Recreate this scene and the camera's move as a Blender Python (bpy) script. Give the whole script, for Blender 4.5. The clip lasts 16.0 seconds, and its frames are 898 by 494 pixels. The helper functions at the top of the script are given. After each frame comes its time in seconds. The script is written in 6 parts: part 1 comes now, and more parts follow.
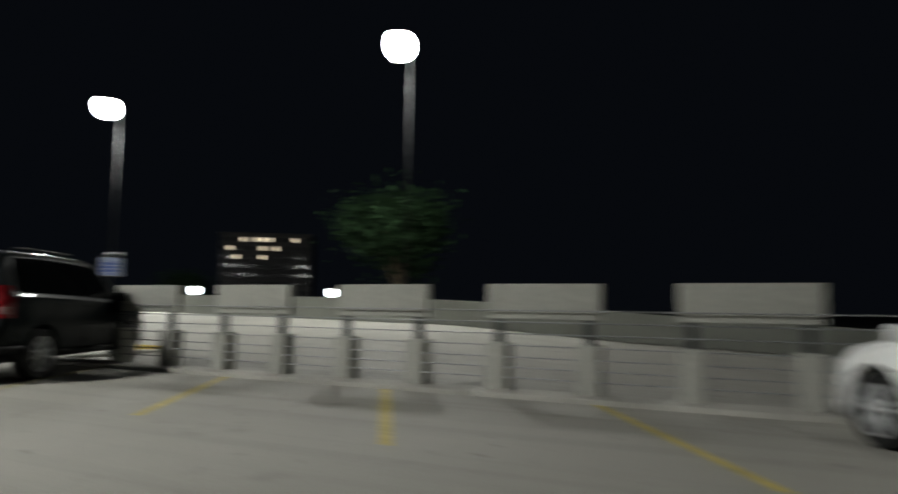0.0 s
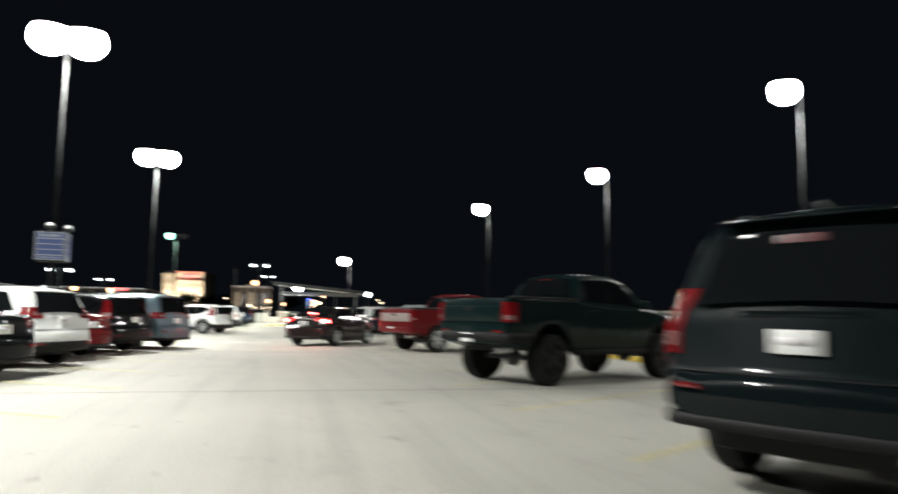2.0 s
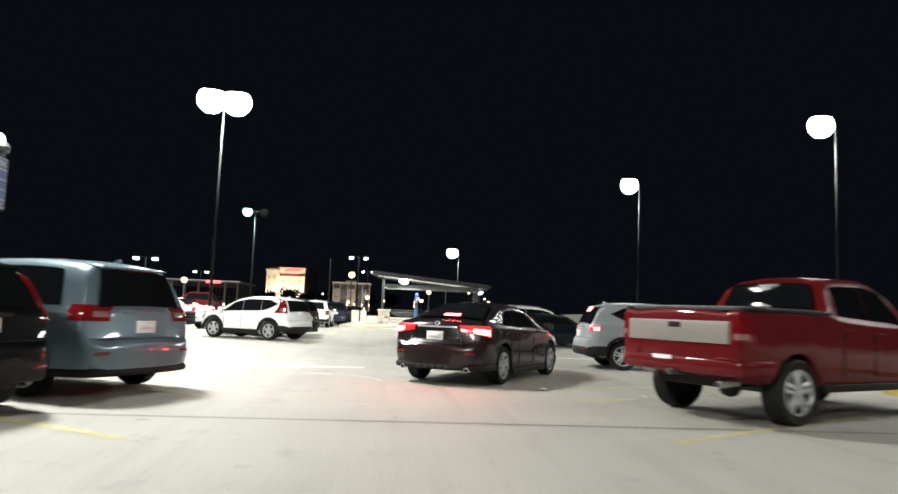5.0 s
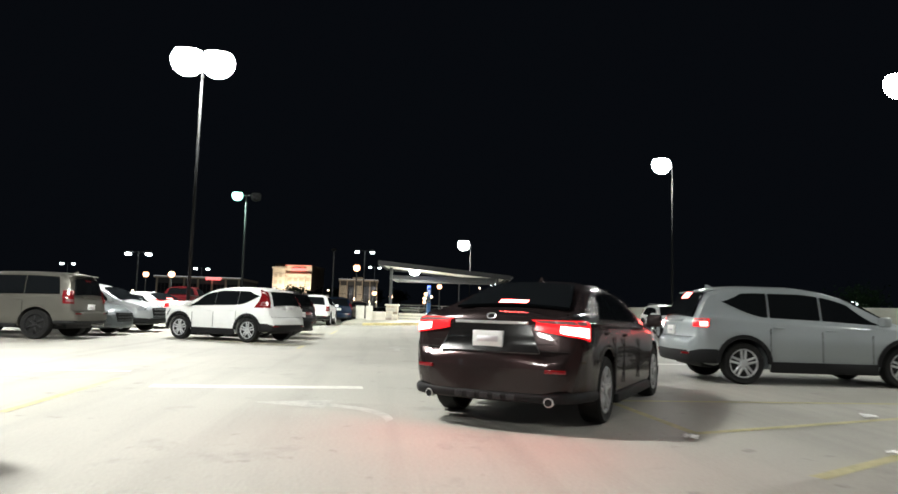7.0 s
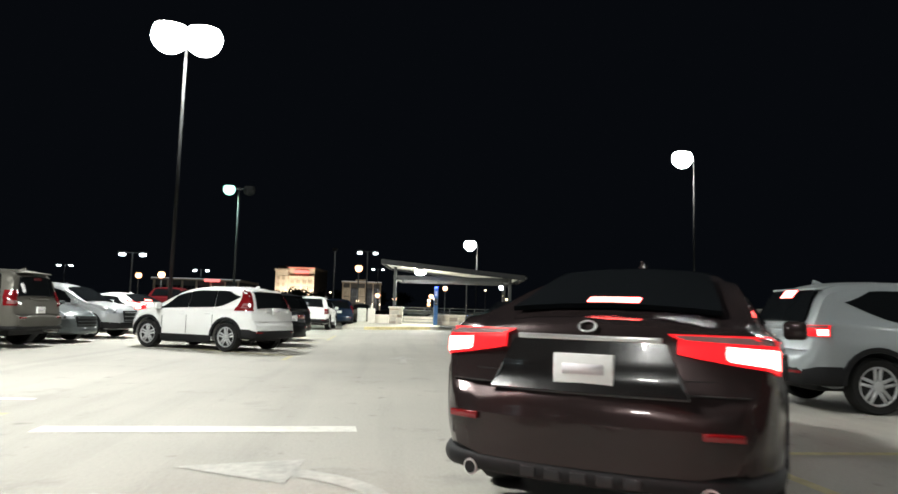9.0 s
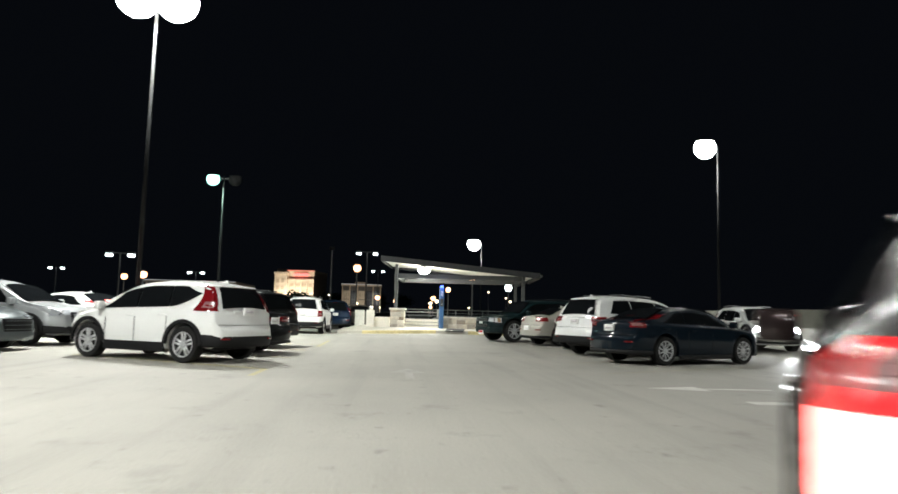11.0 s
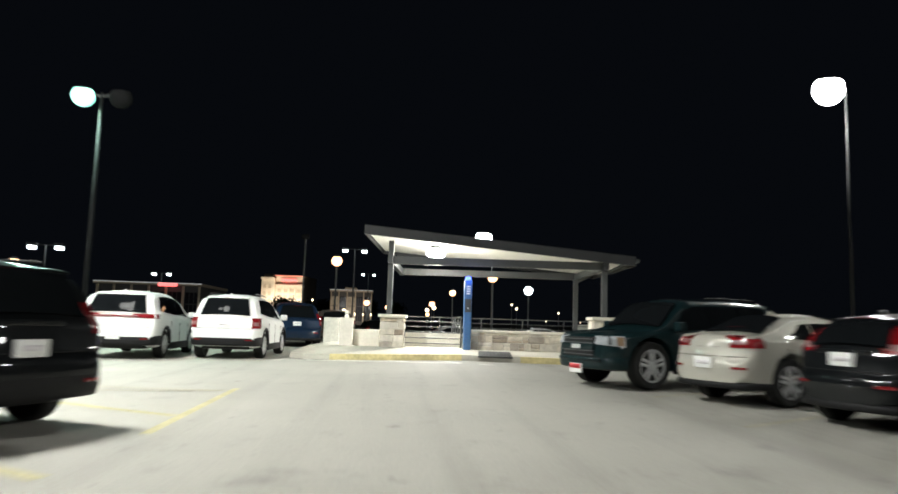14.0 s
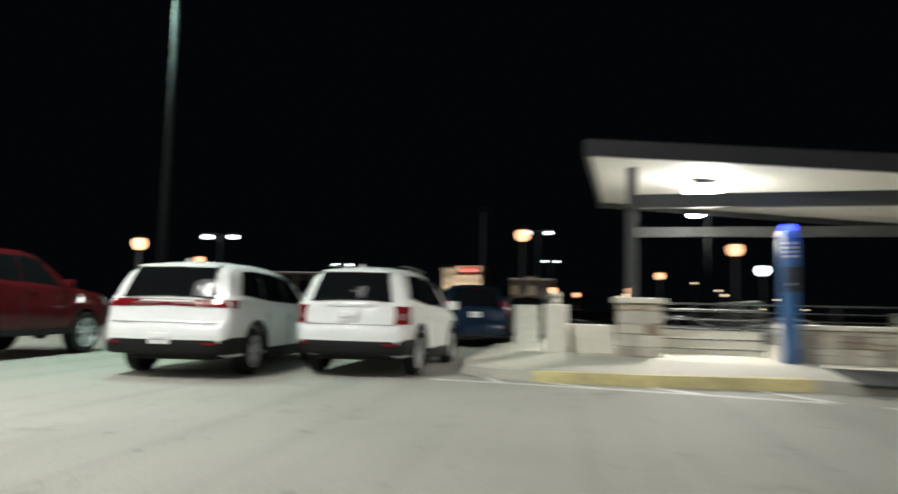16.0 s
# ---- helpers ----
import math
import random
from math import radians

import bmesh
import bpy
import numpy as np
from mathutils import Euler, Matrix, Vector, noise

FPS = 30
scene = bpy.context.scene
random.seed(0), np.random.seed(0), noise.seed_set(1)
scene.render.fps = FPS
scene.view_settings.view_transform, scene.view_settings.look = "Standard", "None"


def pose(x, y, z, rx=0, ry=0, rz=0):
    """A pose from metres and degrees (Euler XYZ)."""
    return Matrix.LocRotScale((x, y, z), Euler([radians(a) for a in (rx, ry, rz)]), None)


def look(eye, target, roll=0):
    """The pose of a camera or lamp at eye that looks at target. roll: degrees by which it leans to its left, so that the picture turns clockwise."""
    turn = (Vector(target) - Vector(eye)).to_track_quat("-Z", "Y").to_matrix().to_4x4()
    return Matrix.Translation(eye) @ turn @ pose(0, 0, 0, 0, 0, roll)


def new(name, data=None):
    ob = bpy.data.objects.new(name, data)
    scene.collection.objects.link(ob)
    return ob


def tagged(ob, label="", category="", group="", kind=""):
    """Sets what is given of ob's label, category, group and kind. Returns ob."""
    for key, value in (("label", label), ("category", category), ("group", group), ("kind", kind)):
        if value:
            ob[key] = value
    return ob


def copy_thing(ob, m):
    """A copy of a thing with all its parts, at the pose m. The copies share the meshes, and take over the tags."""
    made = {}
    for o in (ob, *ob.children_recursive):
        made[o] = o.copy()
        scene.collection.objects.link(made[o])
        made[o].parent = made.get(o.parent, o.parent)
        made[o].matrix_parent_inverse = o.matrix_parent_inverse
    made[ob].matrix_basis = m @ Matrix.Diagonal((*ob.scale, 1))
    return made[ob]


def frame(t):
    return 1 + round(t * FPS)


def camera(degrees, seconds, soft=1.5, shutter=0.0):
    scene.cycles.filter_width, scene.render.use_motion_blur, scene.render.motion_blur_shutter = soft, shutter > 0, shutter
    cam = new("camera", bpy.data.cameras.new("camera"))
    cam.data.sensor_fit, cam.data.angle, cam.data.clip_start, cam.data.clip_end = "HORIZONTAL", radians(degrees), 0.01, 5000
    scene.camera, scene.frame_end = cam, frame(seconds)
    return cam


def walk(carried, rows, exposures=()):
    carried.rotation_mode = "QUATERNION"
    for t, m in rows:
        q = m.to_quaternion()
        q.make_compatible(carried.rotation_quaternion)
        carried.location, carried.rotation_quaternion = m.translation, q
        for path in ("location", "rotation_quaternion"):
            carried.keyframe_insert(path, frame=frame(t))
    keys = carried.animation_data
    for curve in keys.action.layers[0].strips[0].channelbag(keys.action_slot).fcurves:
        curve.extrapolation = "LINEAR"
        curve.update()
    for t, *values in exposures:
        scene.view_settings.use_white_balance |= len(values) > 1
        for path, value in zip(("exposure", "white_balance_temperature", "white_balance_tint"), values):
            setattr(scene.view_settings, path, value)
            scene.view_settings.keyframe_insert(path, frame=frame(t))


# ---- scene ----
cam = camera(66.0, 16.0, soft=1.6, shutter=1.0)
PATH = [
    (0, (-2.159, -16.795, 1.18), (-0.382, -15.895, 1.356), 0.8),
    (0.5, (-1.087, -15.54, 1.181), (0.438, -14.259, 1.356), 0.9),
    (1, (-0.604, -14.235, 1.175), (0.574, -12.627, 1.347), 0.7),
    (1.5, (-0.11, -11.908, 1.126), (0.675, -10.076, 1.299), 1.2),
    (2, (0.076, -9.706, 1.189), (0.545, -7.771, 1.387), 1.0),
    (2.5, (0.088, -7.552, 1.193), (0.392, -5.587, 1.413), 1.7),
    (3, (0.105, -5.123, 1.205), (0.35, -3.151, 1.427), 1.5),
    (3.5, (0.062, -2.621, 1.235), (0.28, -0.646, 1.458), 1.7),
    (4, (0.0, 0.0, 1.259), (0.203, 1.978, 1.471), 2.2),
    (6.5, (-0.046, 8.65, 1.105), (0.131, 10.634, 1.286), 1.9),
    (7, (-0.023, 9.63, 1.091), (0.151, 11.614, 1.271), 1.7),
    (7.5, (-0.025, 10.249, 1.1), (0.146, 12.234, 1.281), 1.7),
    (8, (-0.028, 11.051, 1.079), (0.14, 13.035, 1.265), 1.7),
    (8.5, (-0.055, 11.96, 1.065), (0.112, 13.944, 1.253), 1.6),
    (9, (-0.036, 12.686, 1.096), (0.128, 14.67, 1.283), 1.7),
    (11.5, (-0.075, 17.901, 1.018), (0.088, 19.885, 1.216), 1.4),
    (12, (-0.093, 19.99, 1.011), (0.07, 21.973, 1.215), 1.2),
    (12.5, (-0.104, 22.187, 0.979), (0.063, 24.168, 1.203), 1.8),
    (13, (-0.12, 24.775, 1.044), (0.053, 26.754, 1.272), 1.8),
    (13.5, (-0.055, 27.299, 1.088), (0.122, 29.279, 1.311), 1.5),
    (14, (0.0, 29.955, 1.112), (0.185, 31.935, 1.33), 1.8),
    (14.5, (0.021, 32.454, 1.101), (0.216, 34.435, 1.3), 1.6),
    (15, (-0.026, 34.716, 1.089), (0.123, 36.702, 1.273), 1.8),
    (15.5, (-0.281, 36.562, 1.066), (-0.297, 38.553, 1.246), 0.9),
    (16, (-0.914, 38.412, 1.074), (-1.237, 40.378, 1.248), 1.4),
]
EXPOSURES = [(0.0, 0.15), (1.0, 0.3), (1.5, 0.45), (2.5, 0.6), (4.0, 0.65), (6.5, 0.35), (9.0, 0.2), (11.5, 0.1), (13.0, 0.1), (14.0, 0.15), (14.5, -0.15), (15.0, -0.25), (15.5, -0.5), (16.0, -0.75)]
walk(cam, [(t, look(eye, target, roll)) for t, eye, target, roll in PATH], EXPOSURES)

# ---- night sky and colour ----
world = bpy.data.worlds.new("night_sky")
scene.world = world
world.use_nodes = True
bg = world.node_tree.nodes["Background"]
bg.inputs["Color"].default_value = (0.34, 0.44, 0.64, 1)
bg.inputs["Strength"].default_value = 0.0055


def lamp(name, kind, m, power, colour, size=0.5, size_y=None, spread=180.0):
    data = bpy.data.lights.new(name, kind)
    data.energy, data.color = power, colour
    if kind == "AREA":
        data.shape = "RECTANGLE"
        data.size, data.size_y = size, size_y or size
        data.spread = radians(spread)
    elif kind == "SPOT":
        data.spot_size, data.spot_blend, data.shadow_soft_size = radians(spread), 0.6, size
    else:
        data.shadow_soft_size = size
    ob = new(name, data)
    ob.matrix_world = m
    return ob


WHITE, COOL, GREEN, SODIUM = (0.985, 1.0, 0.95), (0.78, 0.90, 1.0), (0.62, 1.0, 0.85), (1.0, 0.55, 0.22)
POLE_POWER = 4300.0

# ---- materials ----


def material(name, colour, rough=0.5, metal=0.0, grain=0.12, scale=8.0, coarse=0.6, bump=0.0, coat=0.0, emit=None, strength=0.0, spec=0.5, island=0.0):
    """A surface with colour variation at a fine and a coarse scale, in metres."""
    m = bpy.data.materials.new(name)
    m.use_nodes = True
    t = m.node_tree
    b = t.nodes["Principled BSDF"]
    b.inputs["Roughness"].default_value, b.inputs["Metallic"].default_value = rough, metal
    b.inputs["Coat Weight"].default_value, b.inputs["Coat Roughness"].default_value = coat, 0.04
    b.inputs["Specular IOR Level"].default_value = spec
    coords = t.nodes.new("ShaderNodeTexCoord")
    fine, big = t.nodes.new("ShaderNodeTexNoise"), t.nodes.new("ShaderNodeTexNoise")
    fine.inputs["Scale"].default_value, fine.inputs["Detail"].default_value = scale, 6
    big.inputs["Scale"].default_value, big.inputs["Detail"].default_value = coarse, 4
    for n in (fine, big):
        t.links.new(coords.outputs["Object"], n.inputs["Vector"])
    add = t.nodes.new("ShaderNodeMath")
    t.links.new(fine.outputs["Fac"], add.inputs[0])
    t.links.new(big.outputs["Fac"], add.inputs[1])
    last = add
    if island:
        info = t.nodes.new("ShaderNodeObjectInfo")
        mul = t.nodes.new("ShaderNodeMath")
        mul.operation = "MULTIPLY_ADD"
        mul.inputs[1].default_value = island
        t.links.new(info.outputs["Random"], mul.inputs[0])
        t.links.new(add.outputs[0], mul.inputs[2])
        last = mul
    ramp = t.nodes.new("ShaderNodeMapRange")
    ramp.inputs["From Min"].default_value, ramp.inputs["From Max"].default_value = 0.6, 1.4 + island
    ramp.inputs["To Min"].default_value, ramp.inputs["To Max"].default_value = 1 - grain, 1 + grain
    t.links.new(last.outputs[0], ramp.inputs["Value"])
    mix = t.nodes.new("ShaderNodeMix")
    mix.data_type, mix.blend_type = "RGBA", "MULTIPLY"
    mix.inputs["Factor"].default_value = 1
    mix.inputs["A"].default_value = (*colour, 1)
    t.links.new(ramp.outputs["Result"], mix.inputs["B"])
    t.links.new(mix.outputs["Result"], b.inputs["Base Color"])
    if bump:
        bm_ = t.nodes.new("ShaderNodeBump")
        bm_.inputs["Strength"].default_value, bm_.inputs["Distance"].default_value = bump, 0.02
        t.links.new(fine.outputs["Fac"], bm_.inputs["Height"])
        t.links.new(bm_.outputs["Normal"], b.inputs["Normal"])
    if emit:
        b.inputs["Emission Color"].default_value = (*emit, 1)
        b.inputs["Emission Strength"].default_value = strength
    return m


def deck_material():
    """Broom-finished concrete deck: fine grain, broad blotches, oil spots and tyre-darkened lanes."""
    m = material("deck_concrete", (0.36, 0.35, 0.31), rough=0.75, grain=0.16, scale=35, coarse=0.35, bump=0.25)
    t = m.node_tree
    b = t.nodes["Principled BSDF"]
    mix0 = [n for n in t.nodes if n.bl_idname == "ShaderNodeMix"][0]
    coords = [n for n in t.nodes if n.bl_idname == "ShaderNodeTexCoord"][0]
    vor = t.nodes.new("ShaderNodeTexNoise")
    vor.inputs["Scale"].default_value, vor.inputs["Detail"].default_value, vor.inputs["Roughness"].default_value = 0.9, 8, 0.7
    t.links.new(coords.outputs["Object"], vor.inputs["Vector"])
    cr = t.nodes.new("ShaderNodeMapRange")
    cr.inputs["From Min"].default_value, cr.inputs["From Max"].default_value = 0.58, 0.72
    cr.inputs["To Min"].default_value, cr.inputs["To Max"].default_value = 1.0, 0.72
    t.links.new(vor.outputs["Fac"], cr.inputs["Value"])
    mix = t.nodes.new("ShaderNodeMix")
    mix.data_type, mix.blend_type = "RGBA", "MULTIPLY"
    mix.inputs["Factor"].default_value = 1
    t.links.new(mix0.outputs["Result"], mix.inputs["A"])
    t.links.new(cr.outputs["Result"], mix.inputs["B"])
    # long faint streaks along the lane, small dark spots and wandering hairline cracks
    last = mix
    for kind, scl, lo, hi, amount in (("streak", (2.2, 0.09, 1), 0.50, 0.70, 0.88), ("spot", (3.5, 3.5, 1), 0.66, 0.72, 0.74), ("crack", (0.07, 0.07, 1), 0.0, 0.0014, 0.86)):
        mp = t.nodes.new("ShaderNodeMapping")
        mp.inputs["Scale"].default_value = scl
        t.links.new(coords.outputs["Object"], mp.inputs["Vector"])
        mr = t.nodes.new("ShaderNodeMapRange")
        mr.inputs["From Min"].default_value, mr.inputs["From Max"].default_value = lo, hi
        if kind == "crack":
            wob = t.nodes.new("ShaderNodeTexNoise")
            wob.inputs["Scale"].default_value, wob.inputs["Detail"].default_value = 0.8, 5
            va = t.nodes.new("ShaderNodeVectorMath")
            va.operation = "MULTIPLY_ADD"
            va.inputs[1].default_value = (0.35, 0.35, 0)
            t.links.new(coords.outputs["Object"], wob.inputs["Vector"])
            t.links.new(wob.outputs["Color"], va.inputs[0])
            t.links.new(mp.outputs["Vector"], va.inputs[2])
            n = t.nodes.new("ShaderNodeTexVoronoi")
            n.feature = "DISTANCE_TO_EDGE"
            n.inputs["Scale"].default_value = 1.0
            t.links.new(va.outputs["Vector"], n.inputs["Vector"])
            t.links.new(n.outputs["Distance"], mr.inputs["Value"])
            mr.inputs["To Min"].default_value, mr.inputs["To Max"].default_value = amount, 1.0
        else:
            n = t.nodes.new("ShaderNodeTexNoise")
            n.inputs["Scale"].default_value, n.inputs["Detail"].default_value = 1.0, 6
            t.links.new(mp.outputs["Vector"], n.inputs["Vector"])
            t.links.new(n.outputs["Fac"], mr.inputs["Value"])
            mr.inputs["To Min"].default_value, mr.inputs["To Max"].default_value = 1.0, amount
        nx = t.nodes.new("ShaderNodeMix")
        nx.data_type, nx.blend_type = "RGBA", "MULTIPLY"
        nx.inputs["Factor"].default_value = 1
        t.links.new(last.outputs["Result"], nx.inputs["A"])
        t.links.new(mr.outputs["Result"], nx.inputs["B"])
        last = nx
    t.links.new(last.outputs["Result"], b.inputs["Base Color"])
    return m


def stone_material():
    """Rubble stone whose tone changes from piece to piece: cream, tan, brown and grey."""
    m = material("rubble_stone", (1, 1, 1), rough=0.85, grain=0.28, scale=9, coarse=2.5, bump=0.6)
    t = m.node_tree
    mix = [n for n in t.nodes if n.bl_idname == "ShaderNodeMix"][0]
    info, ramp = t.nodes.new("ShaderNodeObjectInfo"), t.nodes.new("ShaderNodeValToRGB")
    e = ramp.color_ramp.elements
    e[0].position, e[0].color = 0.0, (0.30, 0.24, 0.18, 1)
    e[1].position, e[1].color = 1.0, (0.72, 0.68, 0.60, 1)
    for p, c in ((0.14, (0.40, 0.36, 0.31, 1)), (0.30, (0.52, 0.44, 0.33, 1)), (0.48, (0.56, 0.53, 0.47, 1)), (0.72, (0.64, 0.58, 0.47, 1))):
        e.new(p).color = c
    t.links.new(info.outputs["Random"], ramp.inputs["Fac"])
    t.links.new(ramp.outputs["Color"], mix.inputs["A"])
    return m


M = {}
M["deck"] = deck_material()
M["ground"] = material("dark_asphalt_and_grass", (0.045, 0.05, 0.04), rough=0.9, grain=0.4, scale=0.5, coarse=0.03, bump=0.2)
M["concrete"] = material("precast_concrete", (0.40, 0.40, 0.36), rough=0.85, grain=0.22, scale=14, coarse=1.3, bump=0.3)
M["wall_concrete"] = material("weathered_parapet_concrete", (0.30, 0.31, 0.275), rough=0.9, grain=0.38, scale=10, coarse=0.8, bump=0.3, island=1.2)
M["kerb"] = material("kerb_concrete", (0.42, 0.41, 0.37), rough=0.85, grain=0.2, scale=18, coarse=1.0, bump=0.25)
M["walk"] = material("pavement_concrete", (0.46, 0.44, 0.38), rough=0.8, grain=0.15, scale=20, coarse=0.8, bump=0.2)
M["yellow"] = material("worn_yellow_paint", (0.58, 0.42, 0.06), rough=0.7, grain=0.35, scale=16, coarse=2.5, bump=0.15)
M["yellow_ghost"] = material("nearly_gone_yellow_paint", (0.375, 0.352, 0.27), rough=0.75, grain=0.3, scale=10, coarse=2.0, bump=0.1)
M["yellow_faint"] = material("faded_yellow_paint", (0.43, 0.395, 0.215), rough=0.75, grain=0.3, scale=10, coarse=2.0, bump=0.1)
# Worn yellow made stronger in colour, for lines that headlights brighten.
M["yellow_headlit"] = material("headlit_worn_yellow_paint", (0.52, 0.43, 0.13), rough=0.75, grain=0.35, scale=10, coarse=2.0, bump=0.1)
M["ghost_paint"] = material("nearly_worn_off_road_paint", (0.415, 0.412, 0.378), rough=0.75, grain=0.3, scale=14, coarse=2.0)
M["arrow_paint"] = material("faded_white_road_paint", (0.62, 0.62, 0.58), rough=0.75, grain=0.3, scale=14, coarse=2.0)
M["white_paint"] = material("worn_white_road_paint", (0.64, 0.64, 0.59), rough=0.7, grain=0.25, scale=14, coarse=2.0)
M["joint"] = material("dark_joint_sealant", (0.07, 0.07, 0.065), rough=0.7, grain=0.3)
M["stone"] = stone_material()
M["mortar"] = material("stone_mortar", (0.58, 0.55, 0.48), rough=0.95, grain=0.15, scale=30)
M["kerb_paint"] = material("pale_worn_yellow_kerb_paint", (0.58, 0.50, 0.25), rough=0.7, grain=0.35, scale=9, coarse=2.0, bump=0.15)
M["roof_metal"] = material("dark_roof_metal", (0.028, 0.029, 0.031), rough=0.5, grain=0.15, scale=8, spec=0.2)
M["cap"] = material("cast_stone_cap", (0.72, 0.69, 0.60), rough=0.8, grain=0.1, scale=15)
M["steel_grey"] = material("dark_grey_painted_steel", (0.058, 0.062, 0.064), rough=0.45, grain=0.12, scale=20)
M["soffit"] = material("white_soffit_boards", (0.74, 0.73, 0.68), rough=0.6, grain=0.05, scale=6)
M["pole"] = material("weathered_dark_pole", (0.010, 0.0105, 0.011), rough=0.7, metal=0.0, grain=0.15, scale=12, spec=0.05)
M["cable"] = material("galvanised_cable", (0.30, 0.31, 0.31), rough=0.5, metal=0.5, grain=0.1)
M["black"] = material("black_plastic", (0.010, 0.010, 0.011), rough=0.6, grain=0.15, scale=25, spec=0.2)
M["gloss_black"] = material("gloss_black_hollow", (0.008, 0.007, 0.007), rough=0.25, grain=0.15, scale=25, coat=0.5)
M["mat_black"] = material("dark_warning_pad", (0.03, 0.032, 0.033), rough=0.8, grain=0.2, scale=30, bump=0.4)
M["tyre"] = material("tyre_rubber", (0.014, 0.014, 0.014), rough=0.8, grain=0.25, scale=20, spec=0.2)
M["disc"] = material("dark_brake_disc", (0.04, 0.04, 0.042), rough=0.5, metal=0.3, grain=0.2)
M["rim"] = material("cast_alloy", (0.55, 0.56, 0.57), rough=0.28, metal=0.35, grain=0.1, scale=10)
M["rim_dark"] = material("dark_alloy", (0.03, 0.03, 0.032), rough=0.4, metal=0.5, grain=0.1)
M["chrome"] = material("chrome", (0.80, 0.80, 0.80), rough=0.28, metal=0.75, grain=0.05)
M["glass"] = material("tinted_car_glass", (0.006, 0.007, 0.008), rough=0.03, grain=0.05, spec=0.025)
M["tail"] = material("red_lamp_lens", (0.17, 0.006, 0.009), rough=0.15, grain=0.12, scale=40, coat=0.5)
M["tail_dark"] = material("dark_red_lamp_lens", (0.07, 0.005, 0.006), rough=0.2, grain=0.12, scale=40)
M["lamp_clear"] = material("clear_lamp_insert", (0.24, 0.12, 0.12), rough=0.2, grain=0.1, scale=40, coat=0.5)
M["amber"] = material("amber_lamp_lens", (0.20, 0.13, 0.075), rough=0.2, grain=0.1, scale=40, coat=0.5)
M["silver_panel"] = material("brushed_silver_panel", (0.30, 0.275, 0.26), rough=0.4, metal=0.2, grain=0.15, scale=30)
M["tail_lit"] = material("lit_brake_lamp", (0.5, 0.02, 0.02), rough=0.2, emit=(1.0, 0.012, 0.02), strength=1.0)
M["tail_core"] = material("lit_brake_lamp_core", (0.6, 0.1, 0.1), rough=0.2, emit=(1.0, 0.09, 0.08), strength=28.0)
M["head"] = material("clear_headlamp_lens", (0.34, 0.36, 0.38), rough=0.1, grain=0.15, scale=20, coat=0.6)
M["head_lit"] = material("lit_headlamp", (0.9, 0.9, 0.9), rough=0.2, emit=(0.92, 0.97, 1.0), strength=60.0)
M["plate"] = material("number_plate", (0.85, 0.85, 0.84), rough=0.4, grain=0.06, scale=30)
M["plate_red"] = material("red_front_plate", (0.55, 0.03, 0.04), rough=0.4, grain=0.1)
M["plate_bar"] = material("plate_bar", (0.70, 0.67, 0.70), rough=0.5, grain=0.1)
M["seam"] = material("panel_gap", (0.03, 0.03, 0.03), rough=0.8, spec=0.1)
M["lens_white"] = material("lit_lamp_lens", (0.9, 0.9, 0.9), emit=WHITE, strength=100.0)
M["lens_green"] = material("lit_greenish_lens", (0.9, 0.9, 0.9), emit=(0.30, 1.0, 0.78), strength=2.6)
M["globe"] = material("sodium_globe", (0.9, 0.8, 0.6), emit=(1.0, 0.50, 0.26), strength=4.0)
M["far_warm"] = material("far_lamp_warm", (0.9, 0.85, 0.7), emit=(1.0, 0.78, 0.52), strength=5.0)
M["far_white"] = material("far_lamp_white", (0.9, 0.9, 0.9), emit=(0.85, 0.97, 1.0), strength=10.0)
M["blue"] = material("blue_painted_steel", (0.05, 0.145, 0.34), rough=0.35, grain=0.12, scale=12, coat=0.3)
M["blue_lit"] = material("lit_blue_beacon", (0.05, 0.1, 0.9), emit=(0.07, 0.12, 1.0), strength=5.0)
M["white_post"] = material("white_painted_concrete", (0.78, 0.75, 0.67), rough=0.75, grain=0.12, scale=12)
M["sign_white"] = material("sign_face_white", (0.36, 0.38, 0.42), rough=0.45, grain=0.06)
M["sign_blue"] = material("sign_band_blue", (0.05, 0.085, 0.25), rough=0.45, grain=0.08)
M["leaf"] = material("leaf", (0.010, 0.024, 0.009), spec=0.08, rough=0.8, grain=0.45, scale=3, coarse=0.7)
M["bark"] = material("bark", (0.10, 0.075, 0.05), rough=0.9, grain=0.3, scale=12, bump=0.5)
M["facade"] = material("pale_facade", (0.55, 0.47, 0.36), rough=0.9, grain=0.1, scale=0.8, coarse=0.1)
M["dark_facade"] = material("dark_facade", (0.10, 0.10, 0.10), rough=0.9, grain=0.2, scale=0.8, coarse=0.1)
M["curtain"] = material("curtained_window", (0.40, 0.33, 0.24), rough=0.6)
M["window_dark"] = material("dark_window", (0.02, 0.02, 0.025), rough=0.1)
M["window_lit"] = material("lit_window", (0.6, 0.5, 0.35), emit=(1.0, 0.86, 0.62), strength=1.2)
M["window_lit_dim"] = material("dim_lit_window", (0.3, 0.26, 0.2), rough=0.3, grain=0.6, scale=1.5, emit=(1.0, 0.82, 0.56), strength=0.10)
M["roof_line"] = material("lit_roof_line", (0.6, 0.6, 0.58), emit=(0.95, 0.97, 1.0), strength=0.35)
M["red_line"] = material("lit_red_roof_line", (0.5, 0.2, 0.15), emit=(1.0, 0.22, 0.16), strength=0.9)
